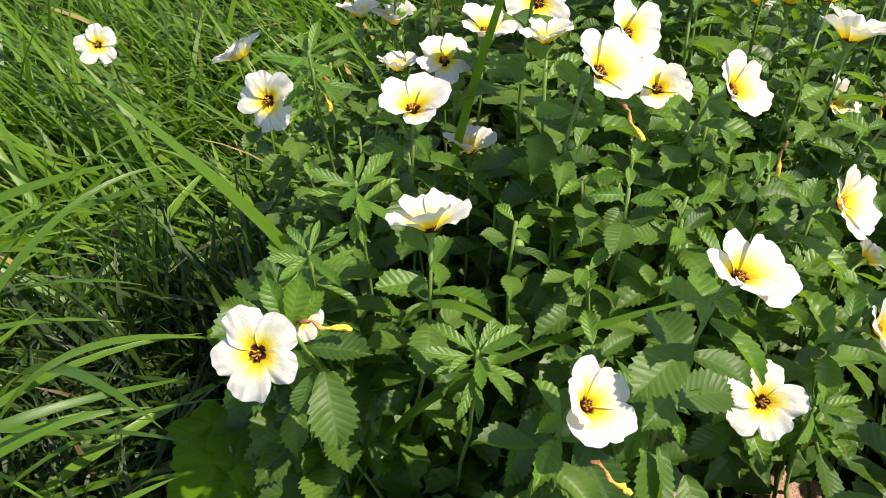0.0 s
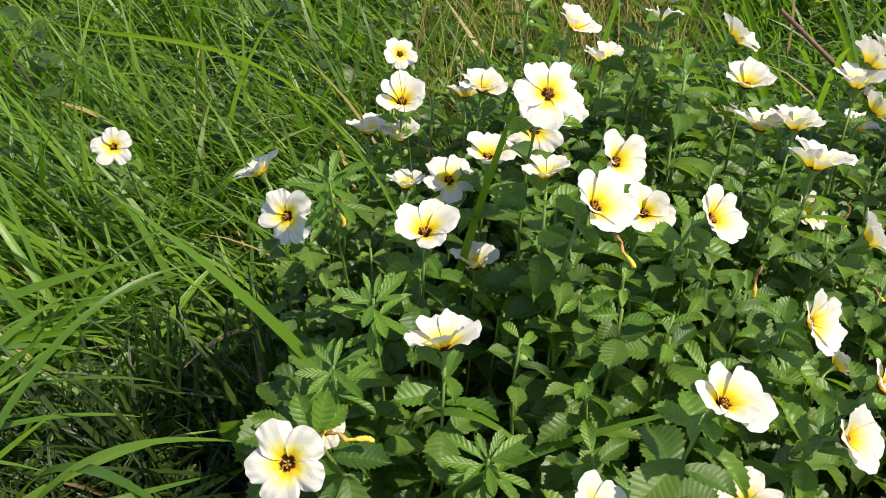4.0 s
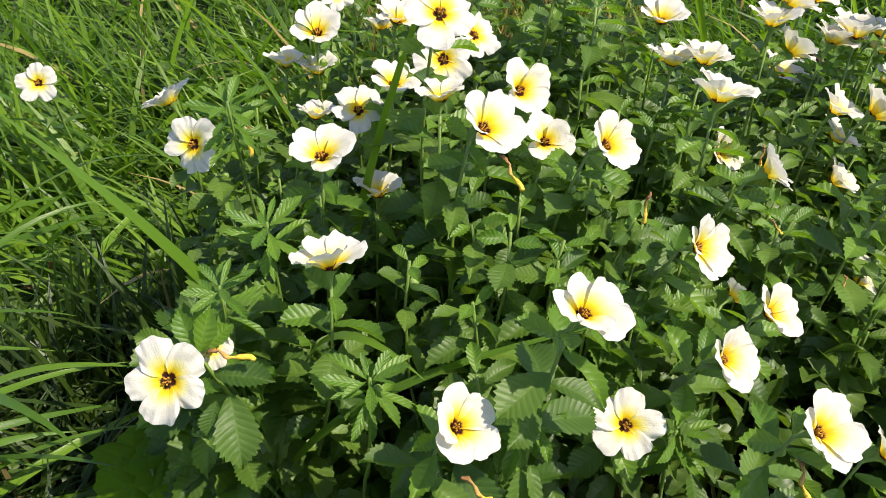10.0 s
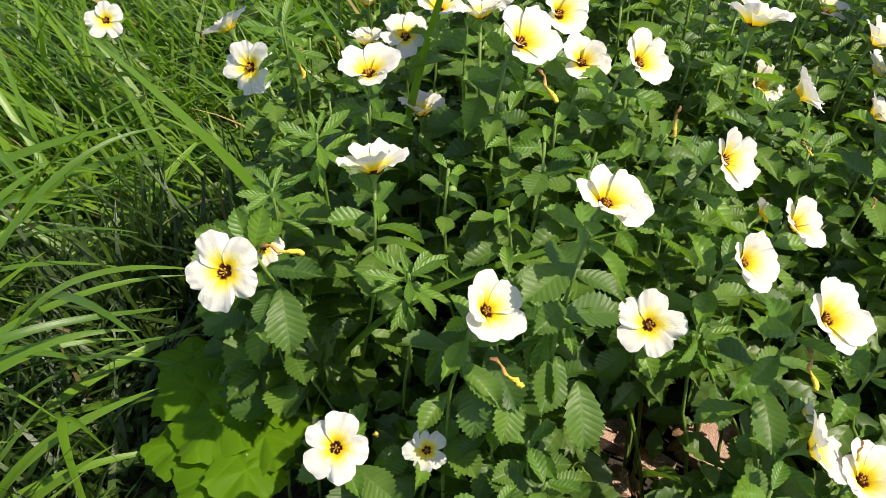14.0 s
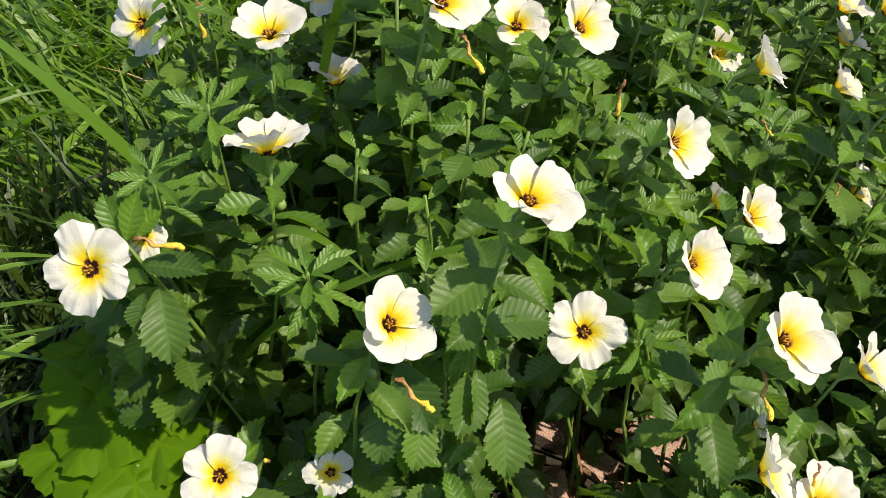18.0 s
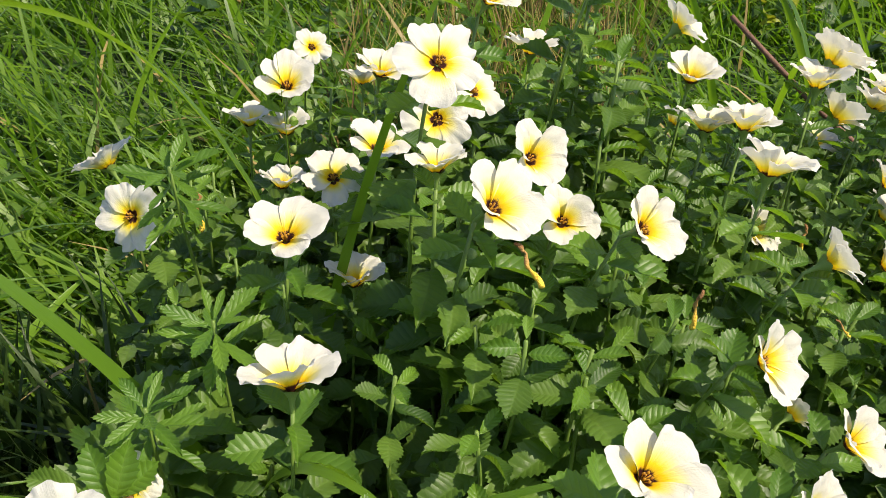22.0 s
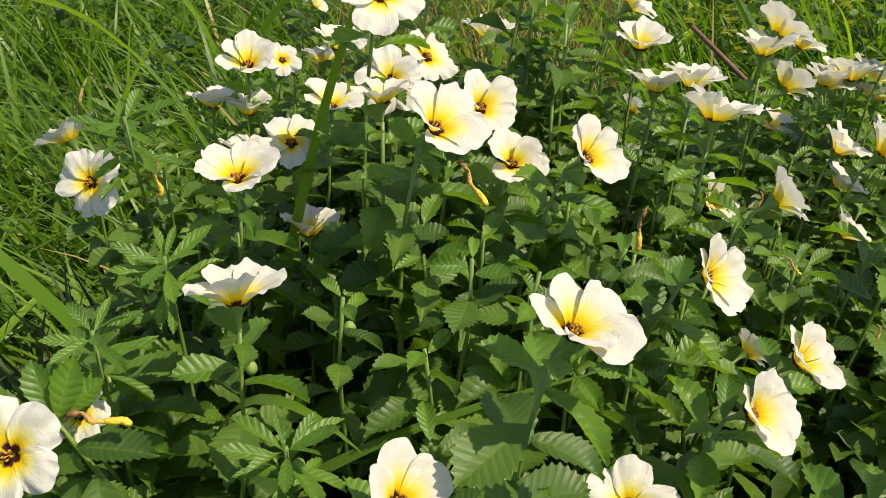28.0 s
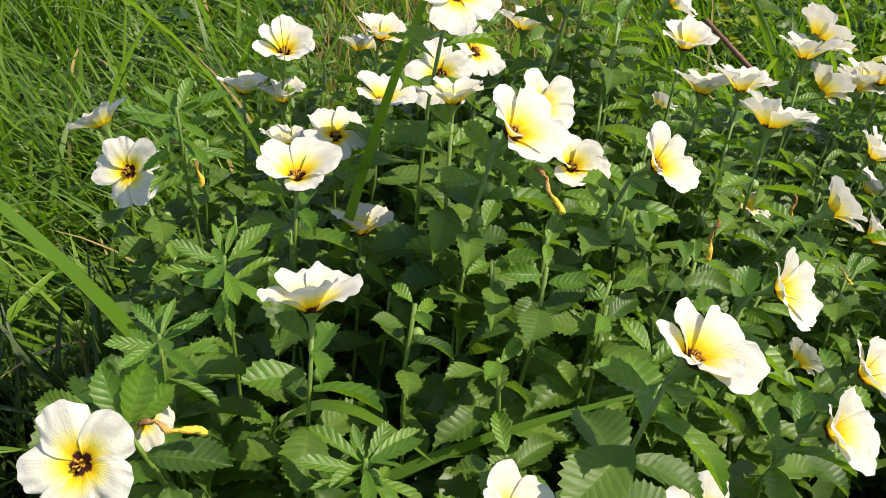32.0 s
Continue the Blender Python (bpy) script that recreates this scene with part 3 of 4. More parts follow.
def blades(name, roots, length, width, lean, droop, mat, label, category, seed, segs=6, flat=0.0, heading=None):
    """Many grass blades as one mesh: arrays of roots, lengths and widths."""
    r = np.random.default_rng(seed)
    n = len(roots)
    az = r.uniform(0, 2 * np.pi, n) if heading is None else heading
    tilt = np.abs(r.normal(lean, 0.22, n))
    bend = np.clip(r.normal(droop, 0.35, n), 0.05, 2.2)
    v = np.zeros((n, segs + 1, 2, 3), dtype=np.float32)
    pos = roots.astype(np.float32).copy()
    side = np.stack([-np.sin(az), np.cos(az), np.zeros(n)], 1)
    twist = r.normal(0, 0.5, n)
    for i in range(segs + 1):
        t = i / segs
        a = tilt + bend * t ** 1.5
        step = np.stack([np.cos(az) * np.sin(a), np.sin(az) * np.sin(a), np.cos(a)], 1)
        if i:
            pos = pos + step * (length / segs)[:, None]
        w = width * 0.5 * (1 - t ** 2.2) * (0.55 + 0.45 * min(1, t * 4)) + 0.0002
        nr = np.cross(step, side)
        sd = side * np.cos(twist * t)[:, None] + nr * np.sin(twist * t)[:, None]
        v[:, i, 0] = pos - sd * w[:, None]
        v[:, i, 1] = pos + sd * w[:, None]
    verts = v.reshape(-1, 3)
    k = np.arange(segs)
    f = np.stack([2 * k, 2 * k + 1, 2 * k + 3, 2 * k + 2], 1)
    faces = (f[None] + (np.arange(n) * 2 * (segs + 1))[:, None, None]).reshape(-1, 4)
    me = bpy.data.meshes.new(name)
    me.vertices.add(len(verts))
    me.vertices.foreach_set("co", verts.ravel())
    me.loops.add(faces.size)
    me.loops.foreach_set("vertex_index", faces.ravel().astype(np.int32))
    me.polygons.add(len(faces))
    me.polygons.foreach_set("loop_start", np.arange(0, faces.size, 4, dtype=np.int32))
    me.polygons.foreach_set("use_smooth", np.ones(len(faces), dtype=bool))
    uvl = me.uv_layers.new(name="UVMap")
    tt = np.repeat(np.linspace(0, 1, segs + 1), 2)
    ss = np.tile([0.0, 1.0], segs + 1)
    uv = np.tile(np.stack([tt, ss], 1), (n, 1))[faces.ravel()]
    uvl.data.foreach_set("uv", uv.astype(np.float32).ravel())
    me.update(calc_edges=True)
    me.materials.append(mat)
    return tagged(new(name, me), label, category, kind="stuff")


def scatter(n, x0, x1, y0, y1, seed, grow=-0.02, clump=0.0):
    r = np.random.default_rng(seed)
    out = np.zeros((0, 3))
    while len(out) < n:
        x, y = r.uniform(x0, x1, 3 * n), r.uniform(y0, y1, 3 * n)
        if clump:
            c = np.stack([r.uniform(x0, x1, max(8, n // 14)), r.uniform(y0, y1, max(8, n // 14))], 1)
            pick = c[r.integers(len(c), size=3 * n)]
            loose = r.random(3 * n) < 0.35
            x = np.where(loose, x, pick[:, 0] + r.normal(0, clump, 3 * n))
            y = np.where(loose, y, pick[:, 1] + r.normal(0, clump, 3 * n))
        ok = ~in_bed(x, y, grow) & (np.abs(x - 0.3) < 0.75 + 0.62 * np.maximum(0, y - 0.1)) & (y > 0.16)
        out = np.concatenate([out, np.stack([x, y, np.full_like(x, -0.008)], 1)[ok]])
    return out[:n]


def build_meadow():
    r = np.random.default_rng(21)
    p = scatter(1900, -1.1, 0.0, 0.18, 1.5, 31, grow=0.22, clump=0.028)
    p = p[(p[:, 1] > 0.72) | (p[:, 0] < -0.70)]
    lean = np.where(r.random(len(p)) < 0.6, r.normal(math.pi, 0.55, len(p)), r.uniform(0, 6.28, len(p)))
    blades("meadow_grass", p, r.uniform(0.07, 0.26, len(p)), r.uniform(0.003, 0.0105, len(p)), 0.55, 0.6, M_GRASS,
           "dense sunlit green meadow grass beside the bed", "grass", 41, heading=lean)
    p = scatter(9000, -1.7, 2.3, 0.85, 2.6, 32, clump=0.045)
    lean = np.where(r.random(len(p)) < 0.4, r.normal(math.pi, 0.6, len(p)), r.uniform(0, 6.28, len(p)))
    blades("tall_grass", p, r.uniform(0.08, 0.34, len(p)), r.uniform(0.003, 0.013, len(p)), 0.55, 0.8, M_FAR,
           "tangled green meadow grass behind the bed", "grass", 42, heading=lean)
    p = scatter(11000, -3.0, 4.2, 2.3, 5.6, 33, clump=0.08)
    blades("distant_grass", p, r.uniform(0.14, 0.40, len(p)), r.uniform(0.005, 0.014, len(p)), 0.5, 0.9, M_FAR,
           "distant tangled meadow grass with dry blades", "grass", 43, segs=4)
    p = scatter(1200, -0.15, 0.70, 1.25, 2.6, 34, clump=0.10)
    p = p[(p[:, 0] > -0.06 * p[:, 1]) & (p[:, 0] < 0.05 + 0.26 * p[:, 1])]
    blades("dry_stalks", p, r.uniform(0.18, 0.34, len(p)), r.uniform(0.0014, 0.0032, len(p)), 0.2, 0.4, M_STRAW,
           "thin straw-brown dry grass stalks in the meadow", "dry grass", 44, segs=4)
    # tall grass at the foot of the bed, on the near side, and a thin low growth beside it, coloured dark to stand for
    # shade
    x, y = r.uniform(-0.75, -0.20, 240), r.uniform(-0.05, 0.34, 240)
    ok = x < -0.27 - 0.25 * np.maximum(0, y - 0.12)
    p = np.stack([x, y, np.full_like(x, -0.008)], 1)[ok]
    lean = np.where(r.random(len(p)) < 0.5, r.normal(0.3, 0.6, len(p)), r.uniform(0, 6.28, len(p)))
    blades("near_grass", p, r.uniform(0.12, 0.30, len(p)), r.uniform(0.005, 0.013, len(p)), 0.36, 0.55, M_GRASS,
           "tall green grass on the near side of the bed", "grass", 46, heading=lean)
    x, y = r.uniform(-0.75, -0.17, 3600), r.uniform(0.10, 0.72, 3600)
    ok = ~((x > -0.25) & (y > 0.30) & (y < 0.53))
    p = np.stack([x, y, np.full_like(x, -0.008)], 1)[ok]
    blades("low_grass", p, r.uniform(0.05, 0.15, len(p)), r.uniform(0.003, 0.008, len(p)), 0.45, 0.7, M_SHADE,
           "low green grass under the broad blades, colour darkened for shade", "grass", 48, segs=4)
    # upright tufts between the meadow and the bed, shade put into their colour; the outer 90 are added to shade the
    # ground
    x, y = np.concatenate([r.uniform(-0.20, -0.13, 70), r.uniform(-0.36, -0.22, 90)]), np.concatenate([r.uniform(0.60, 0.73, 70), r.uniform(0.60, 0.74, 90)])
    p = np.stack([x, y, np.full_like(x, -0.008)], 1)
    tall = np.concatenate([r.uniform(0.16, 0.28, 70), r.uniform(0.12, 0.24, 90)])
    blades("edge_grass", p, tall, r.uniform(0.005, 0.011, len(p)), 0.18, 0.35, M_SHADE, "upright dark green grass tufts at the bed's edge, shade in their colour", "grass", 49)
    x, y = r.uniform(-0.30, 1.60, 7000), r.uniform(-0.60, 0.95, 7000)
    ok = ~in_bed(x, y, 0.03) & ((y < 0.10) | (x > 0.5))
    p = np.stack([x, y, np.full_like(x, -0.008)], 1)[ok]
    blades("side_grass", p, r.uniform(0.08, 0.24, len(p)), r.uniform(0.005, 0.012, len(p)), 0.5, 0.7, M_FAR,
           "green meadow grass in front of and beyond the bed", "grass", 47, segs=4)
    # the meadow goes on all round
    x, y = r.uniform(-6, 7, 75000), r.uniform(-5, 8, 75000)
    ok = ~in_bed(x, y, 0.05) & ~((np.abs(x - 0.3) < 0.7 + 0.62 * np.maximum(0, y - 0.1)) & (y > -0.05) & (y < 5.5)) & ~((x > -0.30) & (x < 1.60) & (y > -0.60) & (y < 0.95))
    p = np.stack([x, y, np.full_like(x, -0.008)], 1)[ok]
    blades("outer_meadow", p, r.uniform(0.10, 0.32, len(p)), r.uniform(0.010, 0.026, len(p)), 0.5, 0.9, M_FAR,
           "rough green grass of the meadow all round", "grass", 45, segs=3)


build_meadow()


def grass_blade(a, b, c, d, width, label="long arching green grass blade", roll=0.0):
    """A single broad blade, folded along its midrib, from its root a to its tip d."""
    n = 16
    root = Vector(a)
    pts = [p - root for p in curve_points(a, b, c, d, n)]
    v, uv = [], []
    for i, p in enumerate(pts):
        t = i / (n - 1)
        along = (pts[min(i + 1, n - 1)] - pts[max(i - 1, 0)]).normalized()
        side = along.cross(Vector((0, 0, 1)))
        if side.length < 0.05:
            side = along.orthogonal()
        side = Matrix.Rotation(roll + 0.5 * t, 3, along) @ side.normalized()
        up = side.cross(along)
        w = width * 0.5 * (0.5 + 0.5 * min(1, t * 4)) * (1 - max(0, (t - 0.35) / 0.65) ** 2.4) + 0.0002
        for s in (-1, 0, 1):
            v.append(p + side * w * s + up * (abs(s) * w * 0.28))
            uv.append((t, 0.5 + 0.5 * s))
    ob = new("grass_blade", mesh_of("grass_blade", v, grid_faces(n, 3), M_BLADE, uv))
    ob.matrix_basis = Matrix.Translation(root)
    return tagged(ob, label, "grass", "broad grass blades round the bed")


# the blades that stand out by themselves
grass_blade((-0.300, 0.460, 0.0), (-0.270, 0.455, 0.09), (-0.220, 0.450, 0.108), (-0.166, 0.440, 0.100), 0.0062, "thin pale grass blade over the broad weed", -0.5)
grass_blade((-0.02, 0.512, 0.0), (-0.03, 0.510, 0.17), (-0.115, 0.488, 0.33), (-0.215, 0.455, 0.462), 0.0115, "broad bright green grass blade slanting over the bed's edge", -1.0)
grass_blade((-0.045, 0.552, 0.0), (-0.020, 0.545, 0.25), (0.015, 0.540, 0.43), (0.085, 0.556, 0.570), 0.0066, "upright dark green grass blade among the blooms", 1.4)
grass_blade((-0.015, 0.60, 0.0), (-0.022, 0.61, 0.20), (-0.030, 0.63, 0.37), (-0.047, 0.68, 0.465), 0.0030, "thin dark grass stalk before the blooms", 1.2)
grass_blade((0.10, 0.98, 0.0), (0.15, 1.01, 0.20), (0.20, 1.07, 0.38), (0.262, 1.13, 0.54), 0.0150, "broad upright green grass blade behind the blooms", 1.3)
grass_blade((0.03, 0.58, 0.0), (-0.03, 0.57, 0.58), (-0.17, 0.70, 0.44), (-0.42, 0.86, 0.43), 0.0135, "long pale arching grass blade", 0.5)
grass_blade((-0.085, 0.42, 0.0), (-0.080, 0.40, 0.22), (0.01, 0.40, 0.285), (0.175, 0.392, 0.345), 0.0085, "green grass blade lying across the leaves")
grass_blade((-0.06, 0.47, 0.0), (-0.06, 0.46, 0.30), (-0.005, 0.43, 0.33), (0.055, 0.385, 0.300), 0.0085, "dull green grass blade bent over the leaves")
grass_blade((0.47, 1.10, 0.0), (0.45, 1.11, 0.25), (0.40, 1.15, 0.37), (0.335, 1.20, 0.455), 0.0110, "upright dark green grass blade behind the bed", 1.2)
grass_blade((0.60, 1.07, 0.0), (0.58, 1.09, 0.22), (0.55, 1.16, 0.31), (0.49, 1.22, 0.405), 0.0130, "upright dark green grass blade behind the bed", 1.2)
grass_blade((0.70, 1.10, 0.0), (0.69, 1.14, 0.20), (0.68, 1.25, 0.29), (0.65, 1.36, 0.37), 0.0110, "upright dark green grass blade behind the bed", 1.2)
grass_blade((0.64, 1.20, 0.0), (0.62, 1.25, 0.40), (0.55, 1.40, 0.38), (0.42, 1.62, 0.38), 0.0100, "arching green grass blade behind the bed")

grass_blade((-0.45, 0.330, 0.0), (-0.38, 0.340, 0.27), (-0.27, 0.380, 0.25), (-0.190, 0.475, 0.185), 0.0085, "bright green grass blade arching beside the broad weed", 0.3)
grass_blade((-0.42, 0.460, 0.0), (-0.36, 0.470, 0.20), (-0.26, 0.468, 0.245), (-0.155, 0.445, 0.252), 0.0070, "thin grey-green grass blade reaching to a bloom", 0.2)
grass_blade((-0.245, 0.325, 0.0), (-0.240, 0.330, 0.13), (-0.262, 0.350, 0.265), (-0.215, 0.350, 0.130), 0.0090, "bright green grass blade bent over at its top", 1.2)
grass_blade((-0.37, 0.325, 0.0), (-0.32, 0.340, 0.13), (-0.25, 0.360, 0.165), (-0.182, 0.385, 0.180), 0.0095, "grey-green grass blade slanting over the shade", 0.4)
grass_blade((-0.46, 0.430, 0.0), (-0.40, 0.435, 0.12), (-0.34, 0.455, 0.16), (-0.265, 0.510, 0.110), 0.0085, "bright green grass blade beside the broad weed", 0.3)


def more_blades():
    r = np.random.default_rng(91)
    for k in range(156):
        low = k < 56
        x, y = (float(r.uniform(-0.80, -0.34)), float(r.uniform(0.46, 0.78))) if low else (float(r.uniform(-0.80, -0.34)), float(r.uniform(0.66, 1.15)))
        ln = float(r.uniform(0.24, 0.50)) if low else float(r.uniform(0.20, 0.44))
        a = float(r.normal(0.1, 0.75)) if low else float(r.normal(math.pi, 0.5))
        e = radians(float(r.uniform(12, 46) if low else r.uniform(25, 70)))
        dx, dy, dz = math.cos(a) * math.cos(e), math.sin(a) * math.cos(e), math.sin(e)
        if low and x + dx * ln > (-0.18 if y + dy * ln < 0.55 else -0.25):
            continue
        sag = ln * float(r.uniform(0.08, 0.45) if low else r.uniform(0.02, 0.20)) * math.cos(e)
        grass_blade((x, y, -0.005), (x + dx * ln * 0.33, y + dy * ln * 0.33, dz * ln * 0.36), (x + dx * ln * 0.68, y + dy * ln * 0.68, dz * ln * 0.72 - sag * 0.3),
                    (x + dx * ln, y + dy * ln, max(0.02, dz * ln - sag)), float(r.uniform(0.006, 0.0155 if low else 0.0115)), roll=float(r.normal(0, 0.6)))
    for k in range(26):
        # broad blades that lie low over the shaded ground, their tips towards the bed
        x, y = float(r.uniform(-0.74, -0.42)), float(r.uniform(0.28, 0.66))
        ln, a, e = float(r.uniform(0.26, 0.46)), float(r.normal(0.05, 0.45)), radians(float(r.uniform(10, 42)))
        dx, dy, dz = math.cos(a) * math.cos(e), math.sin(a) * math.cos(e), math.sin(e)
        ln = min(ln, (-0.19 - x) / max(0.3, dx))
        grass_blade((x, y, -0.005), (x + dx * ln * 0.3, y + dy * ln * 0.3, dz * ln * 0.45 + 0.03), (x + dx * ln * 0.65, y + dy * ln * 0.65, dz * ln * 0.8 + 0.03),
                    (x + dx * ln, y + dy * ln, max(0.03, dz * ln * 0.75)), float(r.uniform(0.006, 0.013)), "broad green grass blade lying low beside the bed", float(r.normal(0, 0.4)))
    for k in range(30):
        x, y = float(r.uniform(-0.6, 1.5)), float(r.uniform(1.1, 2.2))
        if x < 0.75 and y < 1.25 and x > 0.1:
            continue
        ln = float(r.uniform(0.25, 0.5))
        a = float(r.uniform(0, 6.28))
        dx, dy = math.cos(a) * 0.5, math.sin(a) * 0.5
        grass_blade((x, y, -0.005), (x + dx * ln * 0.2, y + dy * ln * 0.2, ln * 0.4), (x + dx * ln * 0.5, y + dy * ln * 0.5, ln * 0.7),
                    (x + dx * ln, y + dy * ln, ln * float(r.uniform(0.6, 0.9))), float(r.uniform(0.008, 0.014)), roll=float(r.normal(0, 0.8)))


more_blades()

# ---- the flower bed: blooms ----
shoot(-0.416, 0.943, 0.246, 0, 36, 0.0540, note="lone white bloom on a stem among tall grass")
shoot(-0.101, 0.361, 0.321, -4, 36, 0.0560, turn=28, lean=(0.075, 0.06), wither=(0.022, 0.012, 0.012, 0.030, 80, 10), leaves=11)
shoot(0.072, 0.297, 0.350, 46, 50, 0.0480, "half", wither=(0.004, -0.012, -0.026, 0.026, 70, -25))
shoot(0.181, 0.352, 0.294, 8, 44, 0.0497, turn=-18, leaves=5, lean=(0.03, 0.08))
shoot(0.135, 0.310, 0.418, 48, 60, 0.0450, "half")
shoot(0.236, 0.367, 0.337, 46, 42, 0.05, "half", lean=(0.06, 0.06))
shoot(0.285, 0.424, 0.325, 52, 48, 0.046, "half", leaves=5, lean=(0.06, 0.04))
shoot(0.253, 0.276, 0.371, 48, 46, 0.0475, "half", leaves=7, lean=(0.07, 0.05), wither=(-0.004, 0.0, -0.020, 0.024, 20, -40))
shoot(0.232, 0.438, 0.370, 52, 34, 0.0476, "half", wither=(-0.030, 0.02, 0.030, 0.024, -90, -75))
shoot(-0.005, 0.415, 0.367, 180, 82, 0.0530, "half", leaves=12)
shoot(0.017, 0.542, 0.341, 180, 84, 0.0440, "half")
shoot(-0.020, 0.514, 0.391, 10, 76, 0.0520, "half")
shoot(-0.138, 0.608, 0.349, -20, 30, 0.0530, wither=(0.045, 0.0, 0.020, 0.028, 20, -70))
shoot(-0.168, 0.664, 0.357, -105, 60, 0.0500, "half")
shoot(0.176, 0.497, 0.412, 50, 38, 0.051, "half")
shoot(0.141, 0.540, 0.391, 22, 56, 0.0450, "half")
shoot(0.090, 0.469, 0.438, 46, 48, 0.0510, "half", wither=(0.012, -0.012, -0.012, 0.026, 60, -40))
shoot(0.064, 0.505, 0.440, 160, 84, 0.0367, "cup")
shoot(0.123, 0.577, 0.414, 42, 46, 0.0500, "half")
shoot(0.067, 0.633, 0.415, 5, 28, 0.0500)
shoot(0.092, 0.660, 0.425, 60, 45, 0.0475)
shoot(0.063, 0.520, 0.495, 24, 50, 0.0520)
shoot(0.100, 0.690, 0.478, 70, 62, 0.0432, "half")
shoot(-0.046, 0.726, 0.398, 18, 68, 0.0540, "half")
shoot(-0.049, 0.732, 0.356, 160, 84, 0.0475, "cup")
shoot(-0.080, 0.742, 0.358, 160, 84, 0.0432, "cup")
shoot(-0.003, 0.628, 0.371, 10, 62, 0.0480)
shoot(-0.040, 0.637, 0.358, 160, 84, 0.0389, "cup")
shoot(0.028, 0.602, 0.406, 40, 80, 0.0460, "half")
shoot(0.026, 0.705, 0.418, 40, 76, 0.0460, "half")
shoot(0.012, 0.735, 0.398, 160, 84, 0.0389, "cup")
shoot(0.149, 0.799, 0.405, 150, 82, 0.0497, "cup")
shoot(0.067, 0.744, 0.492, 5, 64, 0.0460, "half")
shoot(0.182, 0.687, 0.519, 105, 52, 0.0475, "half", leaves=13)
shoot(0.172, 0.690, 0.496, 150, 82, 0.0367, "cup")
shoot(0.190, 0.752, 0.462, 150, 82, 0.0367, "cup")
shoot(0.260, 0.770, 0.440, 100, 42, 0.0497, "half")
shoot(0.255, 0.699, 0.423, 5, 76, 0.0476, "half")
shoot(0.298, 0.856, 0.321, 120, 50, 0.0382, "cup")
shoot(0.377, 0.739, 0.424, 108, 50, 0.0580, "half")
shoot(0.358, 0.713, 0.415, 150, 82, 0.0533, "cup")
shoot(0.383, 0.723, 0.385, 100, 42, 0.0543, "half")
shoot(0.480, 0.800, 0.370, 150, 82, 0.0581, "cup")
shoot(0.515, 0.830, 0.362, 80, 60, 0.0580, "half")
shoot(0.280, 0.640, 0.410, 150, 82, 0.0476, "cup")
shoot(0.258, 0.655, 0.402, 150, 82, 0.0459, "cup")
shoot(0.276, 0.579, 0.406, 140, 78, 0.0550, "cup", leaves=12)
shoot(0.429, 0.837, 0.313, 60, 72, 0.0571, "half")
shoot(0.443, 0.712, 0.303, 80, 58, 0.0493, "half")
shoot(0.329, 0.701, 0.294, 50, 36, 0.0480, "cup", wither=(0.035, -0.02, 0.02, 0.024, 40, -75))
shoot(0.307, 0.537, 0.368, 92, 30, 0.0507, "half", wither=(0.006, -0.02, -0.028, 0.014, 60, -30))
shoot(0.422, 0.688, 0.344, 80, 62, 0.0485, "cup")
shoot(0.459, 0.690, 0.340, 90, 46, 0.0610, "half")
shoot(0.462, 0.882, 0.380, 90, 60, 0.0551, "half")
shoot(0.518, 0.798, 0.410, 108, 46, 0.0543, "half")
shoot(0.599, 0.857, 0.350, 70, 62, 0.0523, "half")
shoot(0.618, 0.820, 0.345, 90, 50, 0.0523, "half")
shoot(0.523, 0.825, 0.345, 150, 82, 0.0514, "cup")
shoot(0.500, 0.860, 0.355, 150, 82, 0.0514, "cup")
shoot(0.437, 0.680, 0.275, 80, 50, 0.0457, "cup")
shoot(0.427, 0.575, 0.240, 60, 50, 0.0493, "half")
shoot(0.284, 0.484, 0.290, 115, 25, 0.0300, "cup")
shoot(0.342, 0.341, 0.280, 70, 46, 0.0485, "half", leaves=2, lean=(0.09, -0.02))
shoot(0.322, 0.294, 0.215, 40, 66, 0.0518, "half")
shoot(0.301, 0.356, 0.212, 60, 30, 0.0200, "cup", leaves=1, lean=(0.06, -0.06))
shoot(0.399, 0.502, 0.367, 80, 44, 0.0507, "half")
shoot(0.418, 0.560, 0.352, 84, 36, 0.0568, "half", wither=(-0.045, -0.06, -0.05, 0.018, 10, -50))
shoot(0.472, 0.576, 0.358, 85, 44, 0.0568, "half")
shoot(0.517, 0.726, 0.290, 85, 40, 0.0551, "half")
shoot(0.543, 0.835, 0.305, 85, 60, 0.0523, "half")
shoot(0.686, 0.930, 0.300, 85, 55, 0.0523, "half")
shoot(-0.019, 0.276, 0.249, 6, 46, 0.0475, lean=(0.06, 0.05), wither=(0.024, 0.01, 0.0, 0.016, 10, 70))
shoot(0.036, 0.305, 0.215, 6, 42, 0.0324)
shoot(0.283, 0.297, 0.240, 76, 34, 0.0520, "half", wither=(0.030, 0.0, 0.012, 0.018, 30, -70))
shoot(-0.086, 0.404, 0.310, 10, 52, 0.0340, lean=(0.06, 0.04))
shoot(0.603, 0.835, 0.300, 95, 50, 0.0470, "half")
shoot(0.619, 0.827, 0.280, 80, 60, 0.0381, "cup")
shoot(0.501, 0.587, 0.310, 85, 48, 0.0515, "half")
shoot(0.466, 0.514, 0.260, 70, 46, 0.044, "half")
shoot(0.456, 0.799, 0.365, 100, 70, 0.0560, "half")
shoot(0.564, 0.827, 0.375, 40, 60, 0.0403, "half")
shoot(-0.275, 2.034, 0.254, 60, 40, 0.0540, note="small white bloom far off in the meadow grass")
